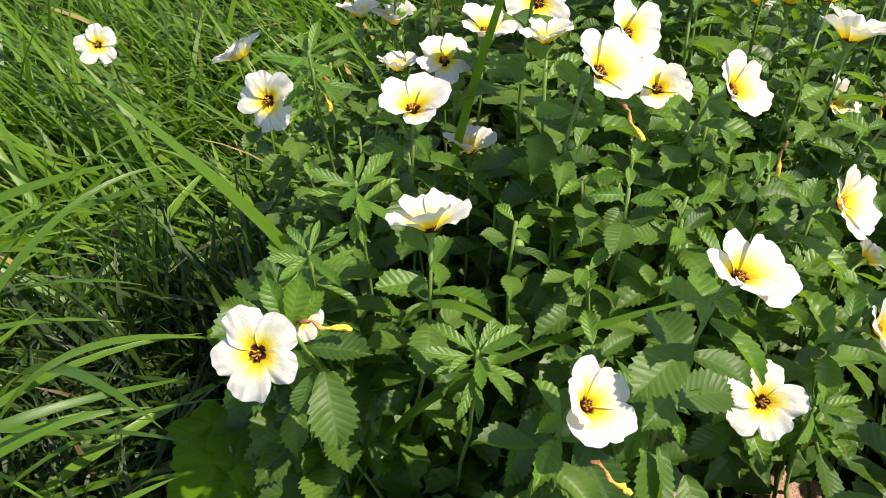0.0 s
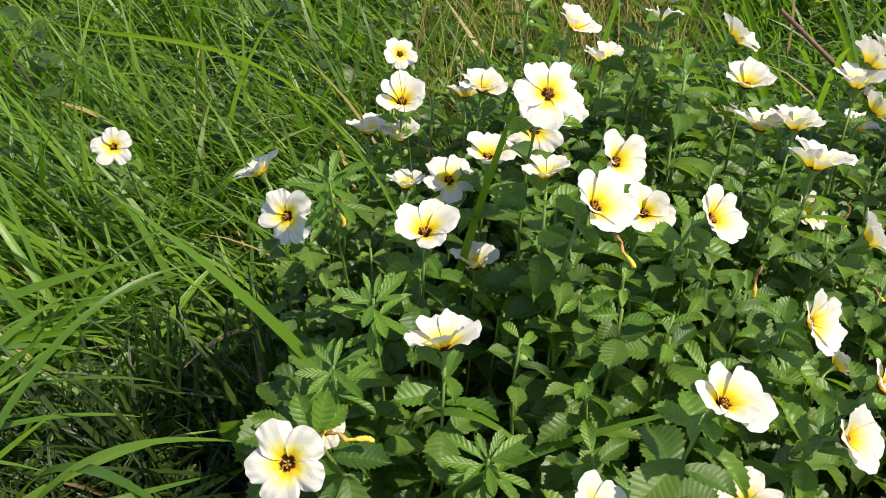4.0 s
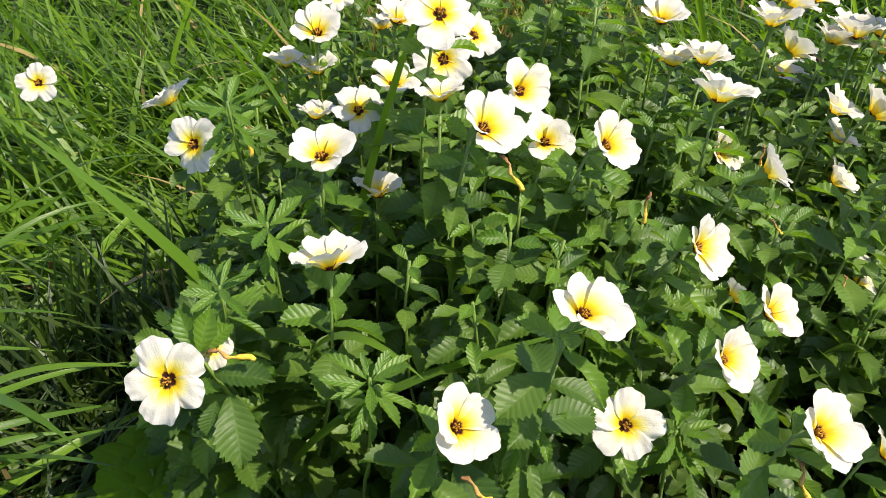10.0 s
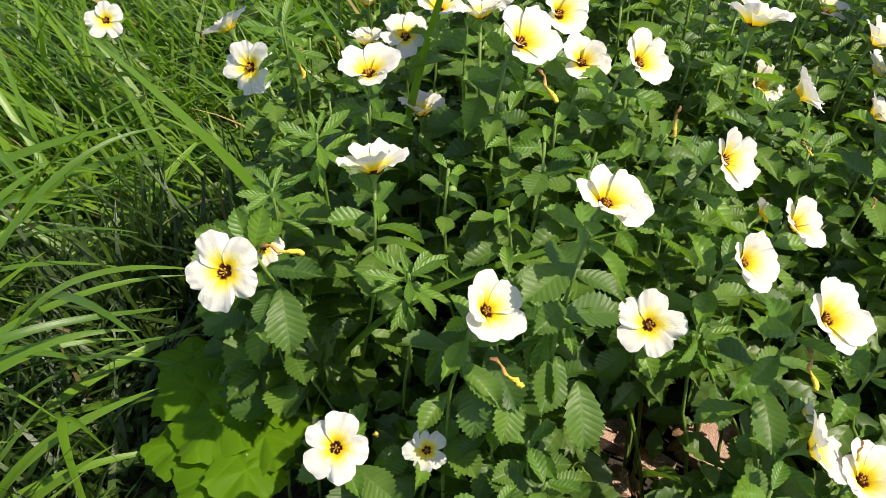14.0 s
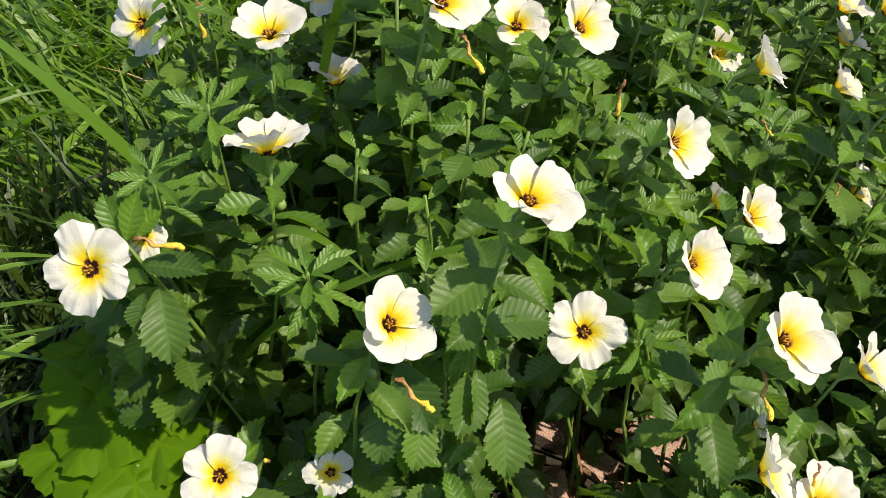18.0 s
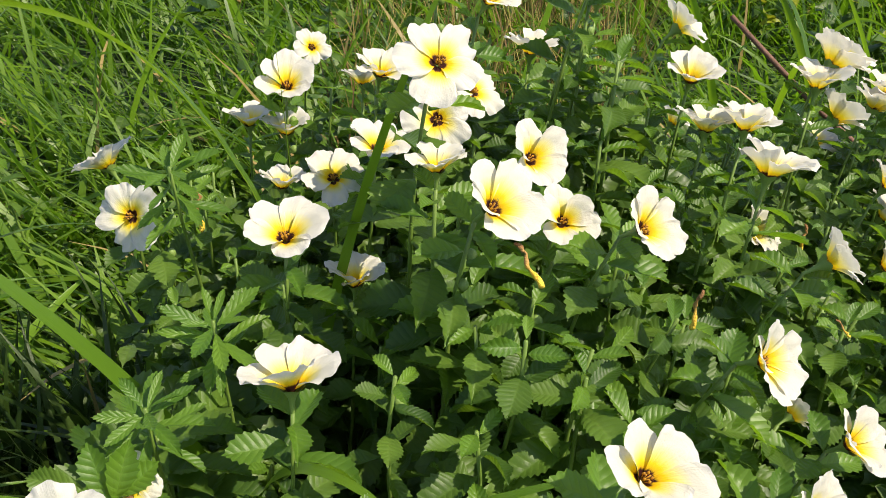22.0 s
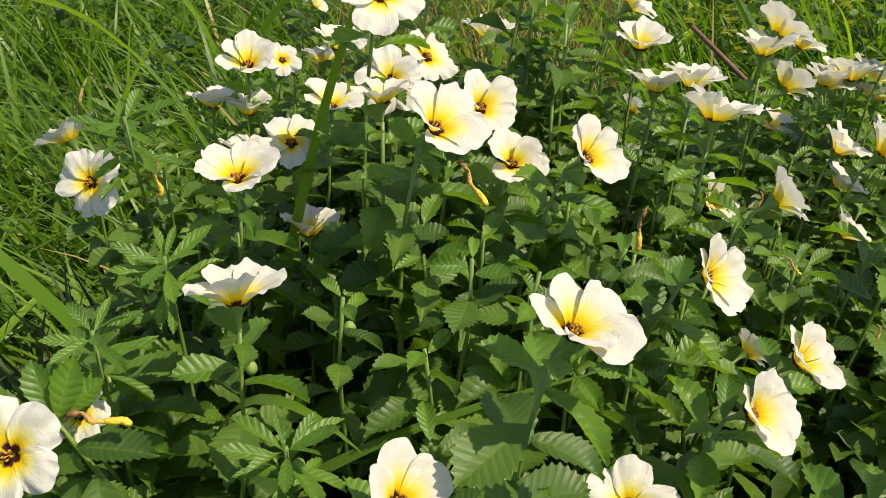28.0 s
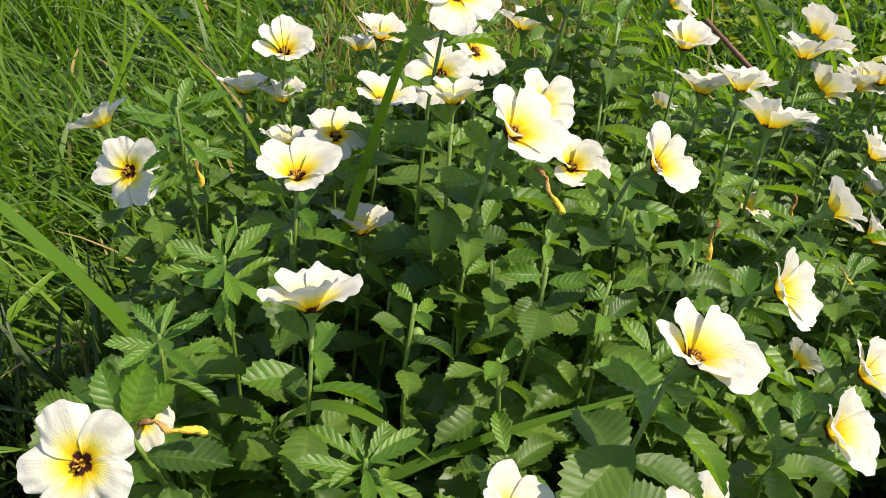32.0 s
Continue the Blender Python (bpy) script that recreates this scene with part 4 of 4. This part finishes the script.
shoot(-0.057, 1.391, 0.307, 70, 40, 0.0432, "half", note="small white bloom among tall meadow grass")
shoot(-0.071, 1.105, 0.301, 20, 36, 0.0475, note="white bloom among tall meadow grass")
shoot(-0.311, 2.451, 0.250, 60, 50, 0.0540, note="small white bloom far off in the meadow grass")

# ---- the flower bed: shoots with leaves alone ----
ROSETTES = ((-0.055, 0.474, 0.362), (-0.077, 0.415, 0.352), (-0.091, 0.552, 0.415), (0.022, 0.361, 0.324), (0.118, 0.352, 0.300), (0.221, 0.369, 0.271))
for k, (x, y, z) in enumerate(ROSETTES):
    leafy_shoot(x, y, z, 0.029, 18, 5, 52, 12, 100 + k, label="bright green rosette of narrow toothed leaves", step=0.0012, rise=0.62, start=0.62, kind=ROSE)


def spread_shoot(tip, base, leaves, label):
    """A leafy shoot whose leaves are given one by one: how far each foot lies from the tip, and how its blade runs, in metres
    across, up the slope that faces the viewer and out of that slope, with its kind."""
    r = np.random.default_rng(9)
    across, rise, out = Vector((1, 0, 0)), Vector((0, 0.59, 0.81)), Vector((0, -0.81, 0.59))
    tip, base = Vector(tip), Vector(base)
    thing = new("leafy_shoot")
    thing.matrix_basis = Matrix.Translation(base)
    thing.empty_display_size = 0.02
    tagged(thing, label, "plant", "leafy shoots of the bed")
    pts = curve_points((0, 0, 0), (0, 0, 0.12), (tip - base) * 0.8 + Vector((0.01, 0, 0)), tip - base, 9)
    child("stem", mesh_of("stem", *tube(pts, [0.0021 - 0.0001 * i for i in range(9)], 6), M_STEM), thing)
    for (fx, fy), (dx, dy, dz), kind in leaves:
        way = across * dx + rise * dy + out * dz
        foot = tip - base + across * fx + rise * fy
        add_leaf(thing, foot, way, out + sun_way * 0.5, way.length, kind, r)


spread_shoot((-0.088, 0.380, 0.327), (-0.030, 0.430, 0.0), (
    ((0.000, 0.000), (-0.010, 0.026, 0.006), YOUNG), ((0.003, 0.000), (0.008, 0.027, 0.010), YOUNG), ((0.006, 0.002), (0.016, 0.016, 0.002), YOUNG),
    ((-0.012, 0.004), (-0.026, 0.006, 0.004), LEAVES[:1]), ((0.012, -0.014), (0.037, 0.001, 0.008), LEAVES[:1]),
    ((0.022, -0.026), (0.011, -0.043, 0.012), LEAVES[:1]), ((0.014, -0.030), (-0.006, -0.022, 0.004), LEAVES[:1])),
    "leafy green shoot with upright and hanging toothed leaves")
spread_shoot((0.080, 0.325, 0.300), (0.085, 0.375, 0.0), (
    ((-0.031, 0.008), (-0.009, -0.036, 0.010), LEAVES[3:4]), ((-0.020, -0.002), (0.001, -0.020, 0.006), LEAVES[:1]), ((-0.005, -0.005), (0.020, -0.036, 0.012), LEAVES[2:3]),
    ((-0.012, -0.026), (0.000, -0.035, 0.010), LEAVES[:1]), ((0.011, -0.028), (-0.003, -0.035, 0.012), LEAVES[:1]), ((0.039, -0.008), (0.002, -0.032, 0.010), LEAVES[3:4]),
    ((0.053, -0.023), (0.006, -0.041, 0.014), LEAVES[:1]), ((0.045, 0.012), (0.004, -0.016, 0.010), YOUNG), ((0.047, 0.014), (0.012, 0.010, 0.008), YOUNG)),
    "leafy shoot with large toothed leaves hanging under a bloom")
leafy_shoot(0.075, 0.497, 0.363, 0.046, 10, 0, 85, 3, 111)
leafy_shoot(0.141, 0.536, 0.320, 0.040, 12, 10, 70, 6, 112, step=0.008)
leafy_shoot(0.190, 0.660, 0.450, 0.042, 14, 0, 85, 4, 115)
leafy_shoot(-0.130, 0.495, 0.225, 0.046, 13, 200, 70, 1, 116, step=0.008)
leafy_shoot(-0.100, 0.520, 0.255, 0.046, 13, 190, 75, 1, 117, step=0.008)
leafy_shoot(-0.085, 0.465, 0.250, 0.044, 12, 210, 70, 1, 118, step=0.008)
leafy_shoot(-0.112, 0.440, 0.205, 0.046, 12, 200, 65, 1, 120, step=0.008)
leafy_shoot(-0.140, 0.470, 0.190, 0.046, 12, 230, 60, 1, 121, step=0.008)
leafy_shoot(-0.092, 0.415, 0.220, 0.046, 12, 240, 60, 1, 122, step=0.008)
leafy_shoot(-0.075, 0.440, 0.245, 0.050, 12, 220, 70, 0, 123, step=0.005, start=0.8)
leafy_shoot(-0.088, 0.452, 0.300, 0.050, 13, 220, 75, 0, 124, step=0.005, start=0.85)
leafy_shoot(-0.112, 0.452, 0.270, 0.050, 12, 220, 70, 0, 125, step=0.005, start=0.85)
leafy_shoot(-0.150, 0.545, 0.200, 0.042, 12, 180, 70, 1, 119, step=0.008)
FL = np.array(FLOWERS)
KEEP = np.array(FLOWERS + list(ROSETTES))
EYES = np.array([(0.04, -0.08, 0.72), (0.05, 0.05, 0.63), tuple(sun_way * 50)])


def bed_height(x, y):
    """The height of the blooms round a place."""
    d2 = (FL[:82, 0] - x) ** 2 + (FL[:82, 1] - y) ** 2
    w = 1 / (d2 + 0.0012) ** 1.5
    return float((w * FL[:82, 2]).sum() / w.sum())


def keeps_clear(p, room):
    """Whether a shoot's tip leaves the way free from the blooms to the sun and to where one stands to look at them."""
    for e in EYES:
        d = e - KEEP
        ln = np.linalg.norm(d, axis=1)
        d = d / ln[:, None]
        q = p - KEEP
        t = (q * d).sum(1)
        far_off = np.linalg.norm(q - d * t[:, None], axis=1)
        if ((t > -0.005) & (far_off < room)).any():
            return False
    return True


BRICKS = np.array(((0.198, 0.501, 0.03), (0.290, 0.508, 0.03), (0.304, 0.475, 0.03), (0.208, 0.425, 0.03), (0.240, 0.437, 0.03)))


def off_bricks(x, y, heights, room):
    """Whether a plant leaves open the gaps through which sun and sight reach the bricks."""
    for e in (EYES[1], EYES[2]):
        d = e - BRICKS
        d = d / np.linalg.norm(d, axis=1)[:, None]
        for z in heights:
            q = np.array((x, y, z)) - BRICKS
            t = (q * d).sum(1)
            if (np.linalg.norm(q - d * t[:, None], axis=1) < room).any():
                return False
    return True


def fill_bed():
    r = np.random.default_rng(77)
    spots, tries = [], 0
    while len(spots) < 335 and tries < 12000:
        tries += 1
        y = float(r.uniform(0.2, 1.0)) ** 0.9
        x = float(r.uniform(-0.14, 0.40 + 0.45 * y))
        if not in_bed(x, y, -0.012) or (x < -0.035 and y < 0.56) or (x < 0.05 and y < 0.42):
            continue
        gap = 0.026 + 0.012 * y + (0.012 if x < 0.08 and y < 0.62 else 0)
        if any((x - a) ** 2 + (y - b) ** 2 < gap * gap for a, b, c in spots):
            continue
        z = bed_height(x, y) - (float(r.uniform(0.020, 0.060)) if r.random() < (0.58 if x > 0.08 or y > 0.62 else 0.85) else float(r.uniform(0.090, 0.160)))
        if y < 0.32:
            z = min(z, 0.23 + 0.3 * float(r.random()) * max(0.0, y - 0.18))
        if not keeps_clear(np.array((x, y, z)), 0.030):
            z -= 0.05
            if not keeps_clear(np.array((x, y, z)), 0.026):
                continue
        if z < 0.05 or not off_bricks(x, y, (z, z - 0.03, z - 0.06, z - 0.10, z - 0.14), 0.042):
            continue
        spots.append((x, y, z))
        leafy_shoot(x, y, z, float(r.uniform(0.029, 0.045)) * (0.68 if y > 0.55 else 1.0), int(r.integers(10, 15)) + (3 if y < 0.5 else 5 if y > 0.55 else 0), float(r.uniform(-60, 90)), float(r.uniform(55, 88)), int(r.integers(1, 5)), len(spots), step=float(r.uniform(0.007, 0.011)))


fill_bed()


def fill_sunny_side():
    """More shoots on the side of the bed that has the most sun, close under the blooms."""
    r = np.random.default_rng(78)
    spots, tries = [], 0
    while len(spots) < 85 and tries < 9000:
        tries += 1
        y = float(r.uniform(0.38, 0.95))
        x = float(r.uniform(0.10, 0.36 + 0.42 * y))
        if not in_bed(x, y, -0.012):
            continue
        if any((x - a) ** 2 + (y - b) ** 2 < 0.030 ** 2 for a, b in spots):
            continue
        z = bed_height(x, y) - float(r.uniform(0.018, 0.050))
        if not keeps_clear(np.array((x, y, z)), 0.024) or not off_bricks(x, y, (z, z - 0.03, z - 0.06, z - 0.10), 0.041):
            continue
        spots.append((x, y))
        leafy_shoot(x, y, z, float(r.uniform(0.026, 0.036)), int(r.integers(8, 11)), float(r.uniform(-30, 90)), float(r.uniform(45, 85)), int(r.integers(2, 6)), 600 + len(spots), step=0.007, rise=0.55, start=0.6)


fill_sunny_side()


def leaf_mass():
    """The lower leaves of the bed, too many to count, as one mesh."""
    r = np.random.default_rng(55)
    base = [leaf_arrays(5, q, d, 0.25, r, 3, 0.4) for q, d in ((0.52, 0.25), (0.56, 0.4), (0.48, 0.15))]
    vs, fs, us, off = [], [], [], 0
    count = 0
    while count < 9400:
        x, y = float(r.uniform(-0.15, 0.95)), float(r.uniform(0.18, 1.02))
        if not in_bed(x, y, 0.01) or (x < -0.045 and y < 0.42) or x > 0.86 + 0.09 * math.sin(11 * y) or y < 0.21 + 0.04 * math.sin(13 * x):
            continue
        edge = count >= 8200
        if edge:
            x = float(np.interp(y, [0.30, 0.36, 0.46, 0.7, 0.85], [-0.01, -0.06, -0.10, -0.11, 0.02])) + float(r.uniform(-0.03, 0.08))
        top = bed_height(x, y) - (0.115 if edge else 0.070 if y > 0.55 else 0.110 if x > 0.08 else 0.210)
        if y < 0.32:
            top = min(top, 0.19)
        if edge and not 0.42 < y < 0.86:
            continue
        z = max(0.02, top - (float(r.uniform(0.0, 0.28)) if edge else abs(float(r.normal(0, 0.09)))))
        if z > top + 0.01 or not off_bricks(x, y, (z,), 0.030):
            continue
        v, f, u = base[int(r.integers(3))]
        way = Vector((math.cos(a := float(r.uniform(0, 6.28))), math.sin(a), float(r.normal(-0.05, 0.3)))).normalized()
        up = Vector((float(r.normal(0, 0.35)), float(r.normal(0, 0.35)), 1)) + sun_way * 0.4
        up = (up - way * way.dot(up)).normalized()
        m = np.array(Matrix((way, up.cross(way), up)).transposed()) * float(r.uniform(0.026, 0.044)) * (0.78 if y > 0.55 else 1.0)
        vs.append(v @ m.T + np.array((x, y, z)))
        fs += [tuple(off + k for k in q) for q in f]
        us.append(u)
        off += len(v)
        count += 1
    ob = new("leaf_mass", mesh_of("leaf_mass", np.concatenate(vs), fs, M_UNDER, np.concatenate(us)))
    tagged(ob, "dense lower green leaves filling the flower bed", "foliage", kind="stuff")


leaf_mass()


# ---- broad-leaved weed at the foot of the bed ----
def lobed_leaf():
    """A broad leaf with shallow angular lobes, 2 across, stalk end at the origin, along +x."""
    rings, spokes = 6, 44
    v, uv = [(0.75, 0.0, 0.0)], [(0.4, 0.5)]
    for i in range(1, rings + 1):
        q = i / rings
        for k in range(spokes):
            w = 2 * math.pi * k / spokes
            lobe = 1.0 + 0.085 * math.cos(5 * w) + 0.03 * math.cos(15 * w + 0.4) + (0.035 if k % 2 else -0.035)
            lobe *= 1 - 0.45 * max(0, math.cos(w - math.pi)) ** 8
            x, y = math.cos(w) * lobe * q, math.sin(w) * lobe * q
            z = -0.14 * q * q + 0.06 * math.cos(5 * w + 0.3) * q + 0.04 * math.sin(3 * w + 1.0) * q + 0.02 * math.sin(9 * w) * q
            v.append((0.75 + x, y, z))
            uv.append((0.5 + 0.5 * x, 0.5 + 0.5 * y))
    f = [(0, 1 + k, 1 + (k + 1) % spokes) for k in range(spokes)]
    for i in range(rings - 1):
        a, b = 1 + i * spokes, 1 + (i + 1) * spokes
        f += [(a + k, b + k, b + (k + 1) % spokes, a + (k + 1) % spokes) for k in range(spokes)]
    return mesh_of("leaf", v, f, M_BROAD, uv)


LOBED = lobed_leaf()


def broad_weed(x, y, leaves, seed, label):
    r = np.random.default_rng(seed)
    thing = new("broadleaf_weed")
    thing.matrix_basis = Matrix.Translation((x, y, 0))
    tagged(thing, label, "weed", "broad-leaved weeds")
    for lx, ly, lz, size, turn in leaves:
        c = Vector((lx - x, ly - y, lz))
        rot = Matrix.Rotation(radians(turn), 4, "Z") @ Matrix.Rotation(float(r.normal(0.10, 0.10)), 4, "Y") @ Matrix.Rotation(float(r.normal(0.1, 0.14)), 4, "X")
        foot = c - (rot @ Vector((0.75, 0, 0))) * size
        child("leaf", LOBED, thing, Matrix.Translation(foot) @ rot @ Matrix.Scale(size, 4))
        pts = curve_points((0, 0, 0), (0, 0, lz * 0.5), foot * 0.8 + Vector((0, 0, -0.01)), foot + (rot @ Vector((0.3, 0, 0))) * size, 7)
        child("leaf_stalk", mesh_of("leaf_stalk", *tube(pts, [0.0016] * 7, 5), M_STEM), thing)


broad_weed(-0.140, 0.430, ((-0.185, 0.447, 0.116, 0.038, 150), (-0.152, 0.402, 0.122, 0.040, -110), (-0.200, 0.497, 0.105, 0.036, 110), (-0.166, 0.474, 0.120, 0.034, 60),
                          (-0.133, 0.438, 0.130, 0.034, -20), (-0.092, 0.422, 0.130, 0.030, -10), (-0.106, 0.388, 0.124, 0.034, -60), (-0.116, 0.358, 0.116, 0.032, -80),
                          (-0.144, 0.358, 0.106, 0.034, -120), (-0.182, 0.396, 0.100, 0.034, 190), (-0.107, 0.470, 0.122, 0.032, 40)), 5, "low weed with broad yellow-green lobed leaves")
broad_weed(-0.150, 0.62, ((-0.175, 0.560, 0.150, 0.034, -120), (-0.140, 0.575, 0.160, 0.030, -40), (-0.200, 0.600, 0.120, 0.028, 170)), 6,
           "shaded weed with broad lobed leaves")


# ---- small weeds in the meadow ----
def weed_leaves(name, count, box, heights, sizes, mat, label, seed, ratio=0.6, clear=0.10):
    r = np.random.default_rng(seed)
    base = [leaf_arrays(3, ratio * q, d, 0.2, r, 3, 0.4) for q, d in ((1.0, 0.25), (1.15, 0.4), (0.85, 0.15))]
    vs, fs, us, off, k = [], [], [], 0, 0
    x0, x1, y0, y1 = box
    while k < count:
        cx, cy = float(r.uniform(x0, x1)), float(r.uniform(y0, y1))
        if in_bed(cx, cy, clear):
            continue
        h = float(r.uniform(*heights))
        for j in range(int(r.integers(4, 10))):
            x, y, z = cx + float(r.normal(0, 0.016)), cy + float(r.normal(0, 0.016)), max(0.004, h * float(r.uniform(0.4, 1.0)))
            v, f, u = base[int(r.integers(3))]
            a = float(r.uniform(0, 6.28))
            way = Vector((math.cos(a), math.sin(a), float(r.normal(0.05, 0.3)))).normalized()
            up = Vector((float(r.normal(0, 0.3)), float(r.normal(0, 0.3)), 1)) + sun_way * 0.3
            up = (up - way * way.dot(up)).normalized()
            m = np.array(Matrix((way, up.cross(way), up)).transposed()) * float(r.uniform(*sizes))
            vs.append(v @ m.T + np.array((x, y, z)))
            fs += [tuple(off + q for q in g) for g in f]
            us.append(u)
            off += len(v)
            k += 1
    tagged(new(name, mesh_of(name, np.concatenate(vs), fs, mat, np.concatenate(us))), label, "weeds", kind="stuff")


weed_leaves("meadow_weeds", 1500, (-0.95, -0.2, 0.35, 1.6), (0.01, 0.07), (0.012, 0.028), M_WEED, "small-leaved green weeds low in the grass", 61)
weed_leaves("shade_weeds", 520, (-0.34, -0.06, 0.50, 0.90), (0.01, 0.06), (0.010, 0.024), M_WEED, "low dark weeds in the shade at the bed's edge", 64, clear=0.0)
weed_leaves("shrub_leaves", 620, (0.85, 1.9, 1.45, 2.7), (0.12, 0.34), (0.030, 0.062), M_UNDER, "broad dark leaves of low shrubs in the meadow", 65, ratio=0.75)
weed_leaves("far_weeds", 3000, (-1.6, 2.4, 1.0, 3.6), (0.05, 0.24), (0.022, 0.060), M_WEED, "leafy green weeds scattered through the meadow", 62)
weed_leaves("yellow_weeds", 190, (0.70, 1.65, 1.35, 2.8), (0.16, 0.29), (0.028, 0.052), M_YELLOW, "yellowing weed leaves in the tall grass", 63)


# ---- stick, fence, rubble ----
def stick():
    top, foot = Vector((0.457, 1.186, 0.330)), Vector((0.862, 0.998, 0.0))
    path = [foot.lerp(top, k / 7) + Vector((0, 0, 0.003 * math.sin(k * 2.1) - (0.01 if k == 0 else 0))) for k in range(8)]
    ob = new("stick", mesh_of("stick", *tube([p - foot for p in path], [0.0042, 0.0041, 0.0040, 0.0039, 0.0037, 0.0036, 0.0034, 0.0031], 8), M_BARK))
    ob.matrix_basis = Matrix.Translation(foot)
    tagged(ob, "leaning dry red-brown stick behind the bed", "stick")


stick()


def wire_fence():
    fence = new("wire_fence")
    fence.matrix_basis = Matrix.Translation((2.10, 2.40, 0))
    tagged(fence, "barbed wire strand on weathered wooden posts in the meadow", "fence")
    o = Vector((2.10, 2.40, 0))
    for px_, py_, hh in ((2.10, 2.41, 0.85), (-1.72, 2.41, 0.25)):
        v, f = tube([(0, 0, -0.05), (0.004, 0, hh * 0.35), (-0.003, 0.004, hh * 0.7), (0.002, 0, hh)], [0.020, 0.019, 0.018, 0.016], 9)
        child("post", mesh_of("post", v, f, M_POST), fence, Matrix.Translation(Vector((px_, py_, 0)) - o))
    a, b = Vector((-1.72, 2.388, 0.021)), Vector((2.10, 2.387, 0.525))
    pts = [a.lerp(b, i / 36) + Vector((0, -0.022 * math.sin(math.pi * i / 36), 0.0015 * math.sin(i * 1.7))) - o for i in range(37)]
    child("wire", mesh_of("wire", *tube(pts, [0.0015] * 37, 5), M_WIRE), fence, None, "dull galvanised wire")
    barb = mesh_of("barb", *join([tube([(-0.012, 0, -0.008), (0, 0, 0), (0.012, 0, 0.008)], [0.0006, 0.0016, 0.0006], 4),
                                  tube([(0, -0.010, 0.009), (0, 0, 0), (0, 0.010, -0.009)], [0.0006, 0.0016, 0.0006], 4)]), M_WIRE)
    for k in range(1, 36):
        child("barb", barb, fence, Matrix.Translation(pts[k]))


wire_fence()


def rubble():
    r = np.random.default_rng(12)

    def chunk(x, y, size, flat, mat, name, label, category, group):
        bm = bmesh.new()
        bmesh.ops.create_icosphere(bm, subdivisions=2, radius=1.0)
        sx, sy = float(r.uniform(0.75, 1.2)), float(r.uniform(0.7, 1.1))
        ph = float(r.uniform(0, 20))
        for v in bm.verts:
            k = 1 + 0.30 * noise.noise(v.co * 1.4 + Vector((ph, 0, 0))) + 0.10 * noise.noise(v.co * 4 + Vector((0, ph, 0)))
            c = v.co * k
            c = Vector([max(-0.56, min(0.56, q)) for q in c])
            v.co = Vector((c.x * sx, c.y * sy, c.z * flat)) * size
        me = bpy.data.meshes.new(name)
        bm.to_mesh(me)
        bm.free()
        me.materials.append(mat)
        ob = new(name, me)
        ob.matrix_basis = Matrix.Translation((x, y, ground_height(x, y) + size * flat * 0.45)) @ Matrix.Rotation(float(r.uniform(0, 6.28)), 4, "Z") @ Matrix.Rotation(float(r.normal(0, 0.12)), 4, "X")
        tagged(ob, label, category, group)

    for x, y, q in ((0.207, 0.505, 0.026), (0.300, 0.492, 0.040), (0.195, 0.446, 0.028), (0.262, 0.432, 0.024), (0.245, 0.470, 0.016), (0.225, 0.400, 0.020), (0.170, 0.420, 0.014), (0.330, 0.450, 0.018), (0.285, 0.400, 0.022)):
        chunk(x, y, q * 1.35, 0.42, M_BRICK, "brick_fragment", "broken piece of weathered pinkish-red brick on soil", "rubble", "brick fragments under the bed")


rubble()


def dry_leaves():
    r = np.random.default_rng(14)
    v, f, u = leaf_arrays(4, 0.45, 0.1, 0.5, r, 3, 1.6)
    me = mesh_of("dry_leaf", v, f, M_DRYLEAF, u)
    for k in range(34):
        if k < 18:
            x, y = 0.24 + float(r.normal(0, 0.06)), 0.44 + float(r.normal(0, 0.05))
        else:
            x, y = float(r.uniform(-0.5, -0.22)), float(r.uniform(0.56, 0.9))
        z = ground_height(x, y) + 0.012
        ob = new("dry_leaf", me)
        q = float(r.uniform(0.02, 0.04))
        ob.matrix_basis = Matrix.Translation((x, y, z)) @ Euler((float(r.normal(0, 0.3)), float(r.normal(0, 0.3)), float(r.uniform(0, 6.28)))).to_matrix().to_4x4() @ Matrix.Scale(q, 4)
        tagged(ob, "curled brown dead leaf lying on the soil", "dead leaf", "dead leaves on the soil")


dry_leaves()
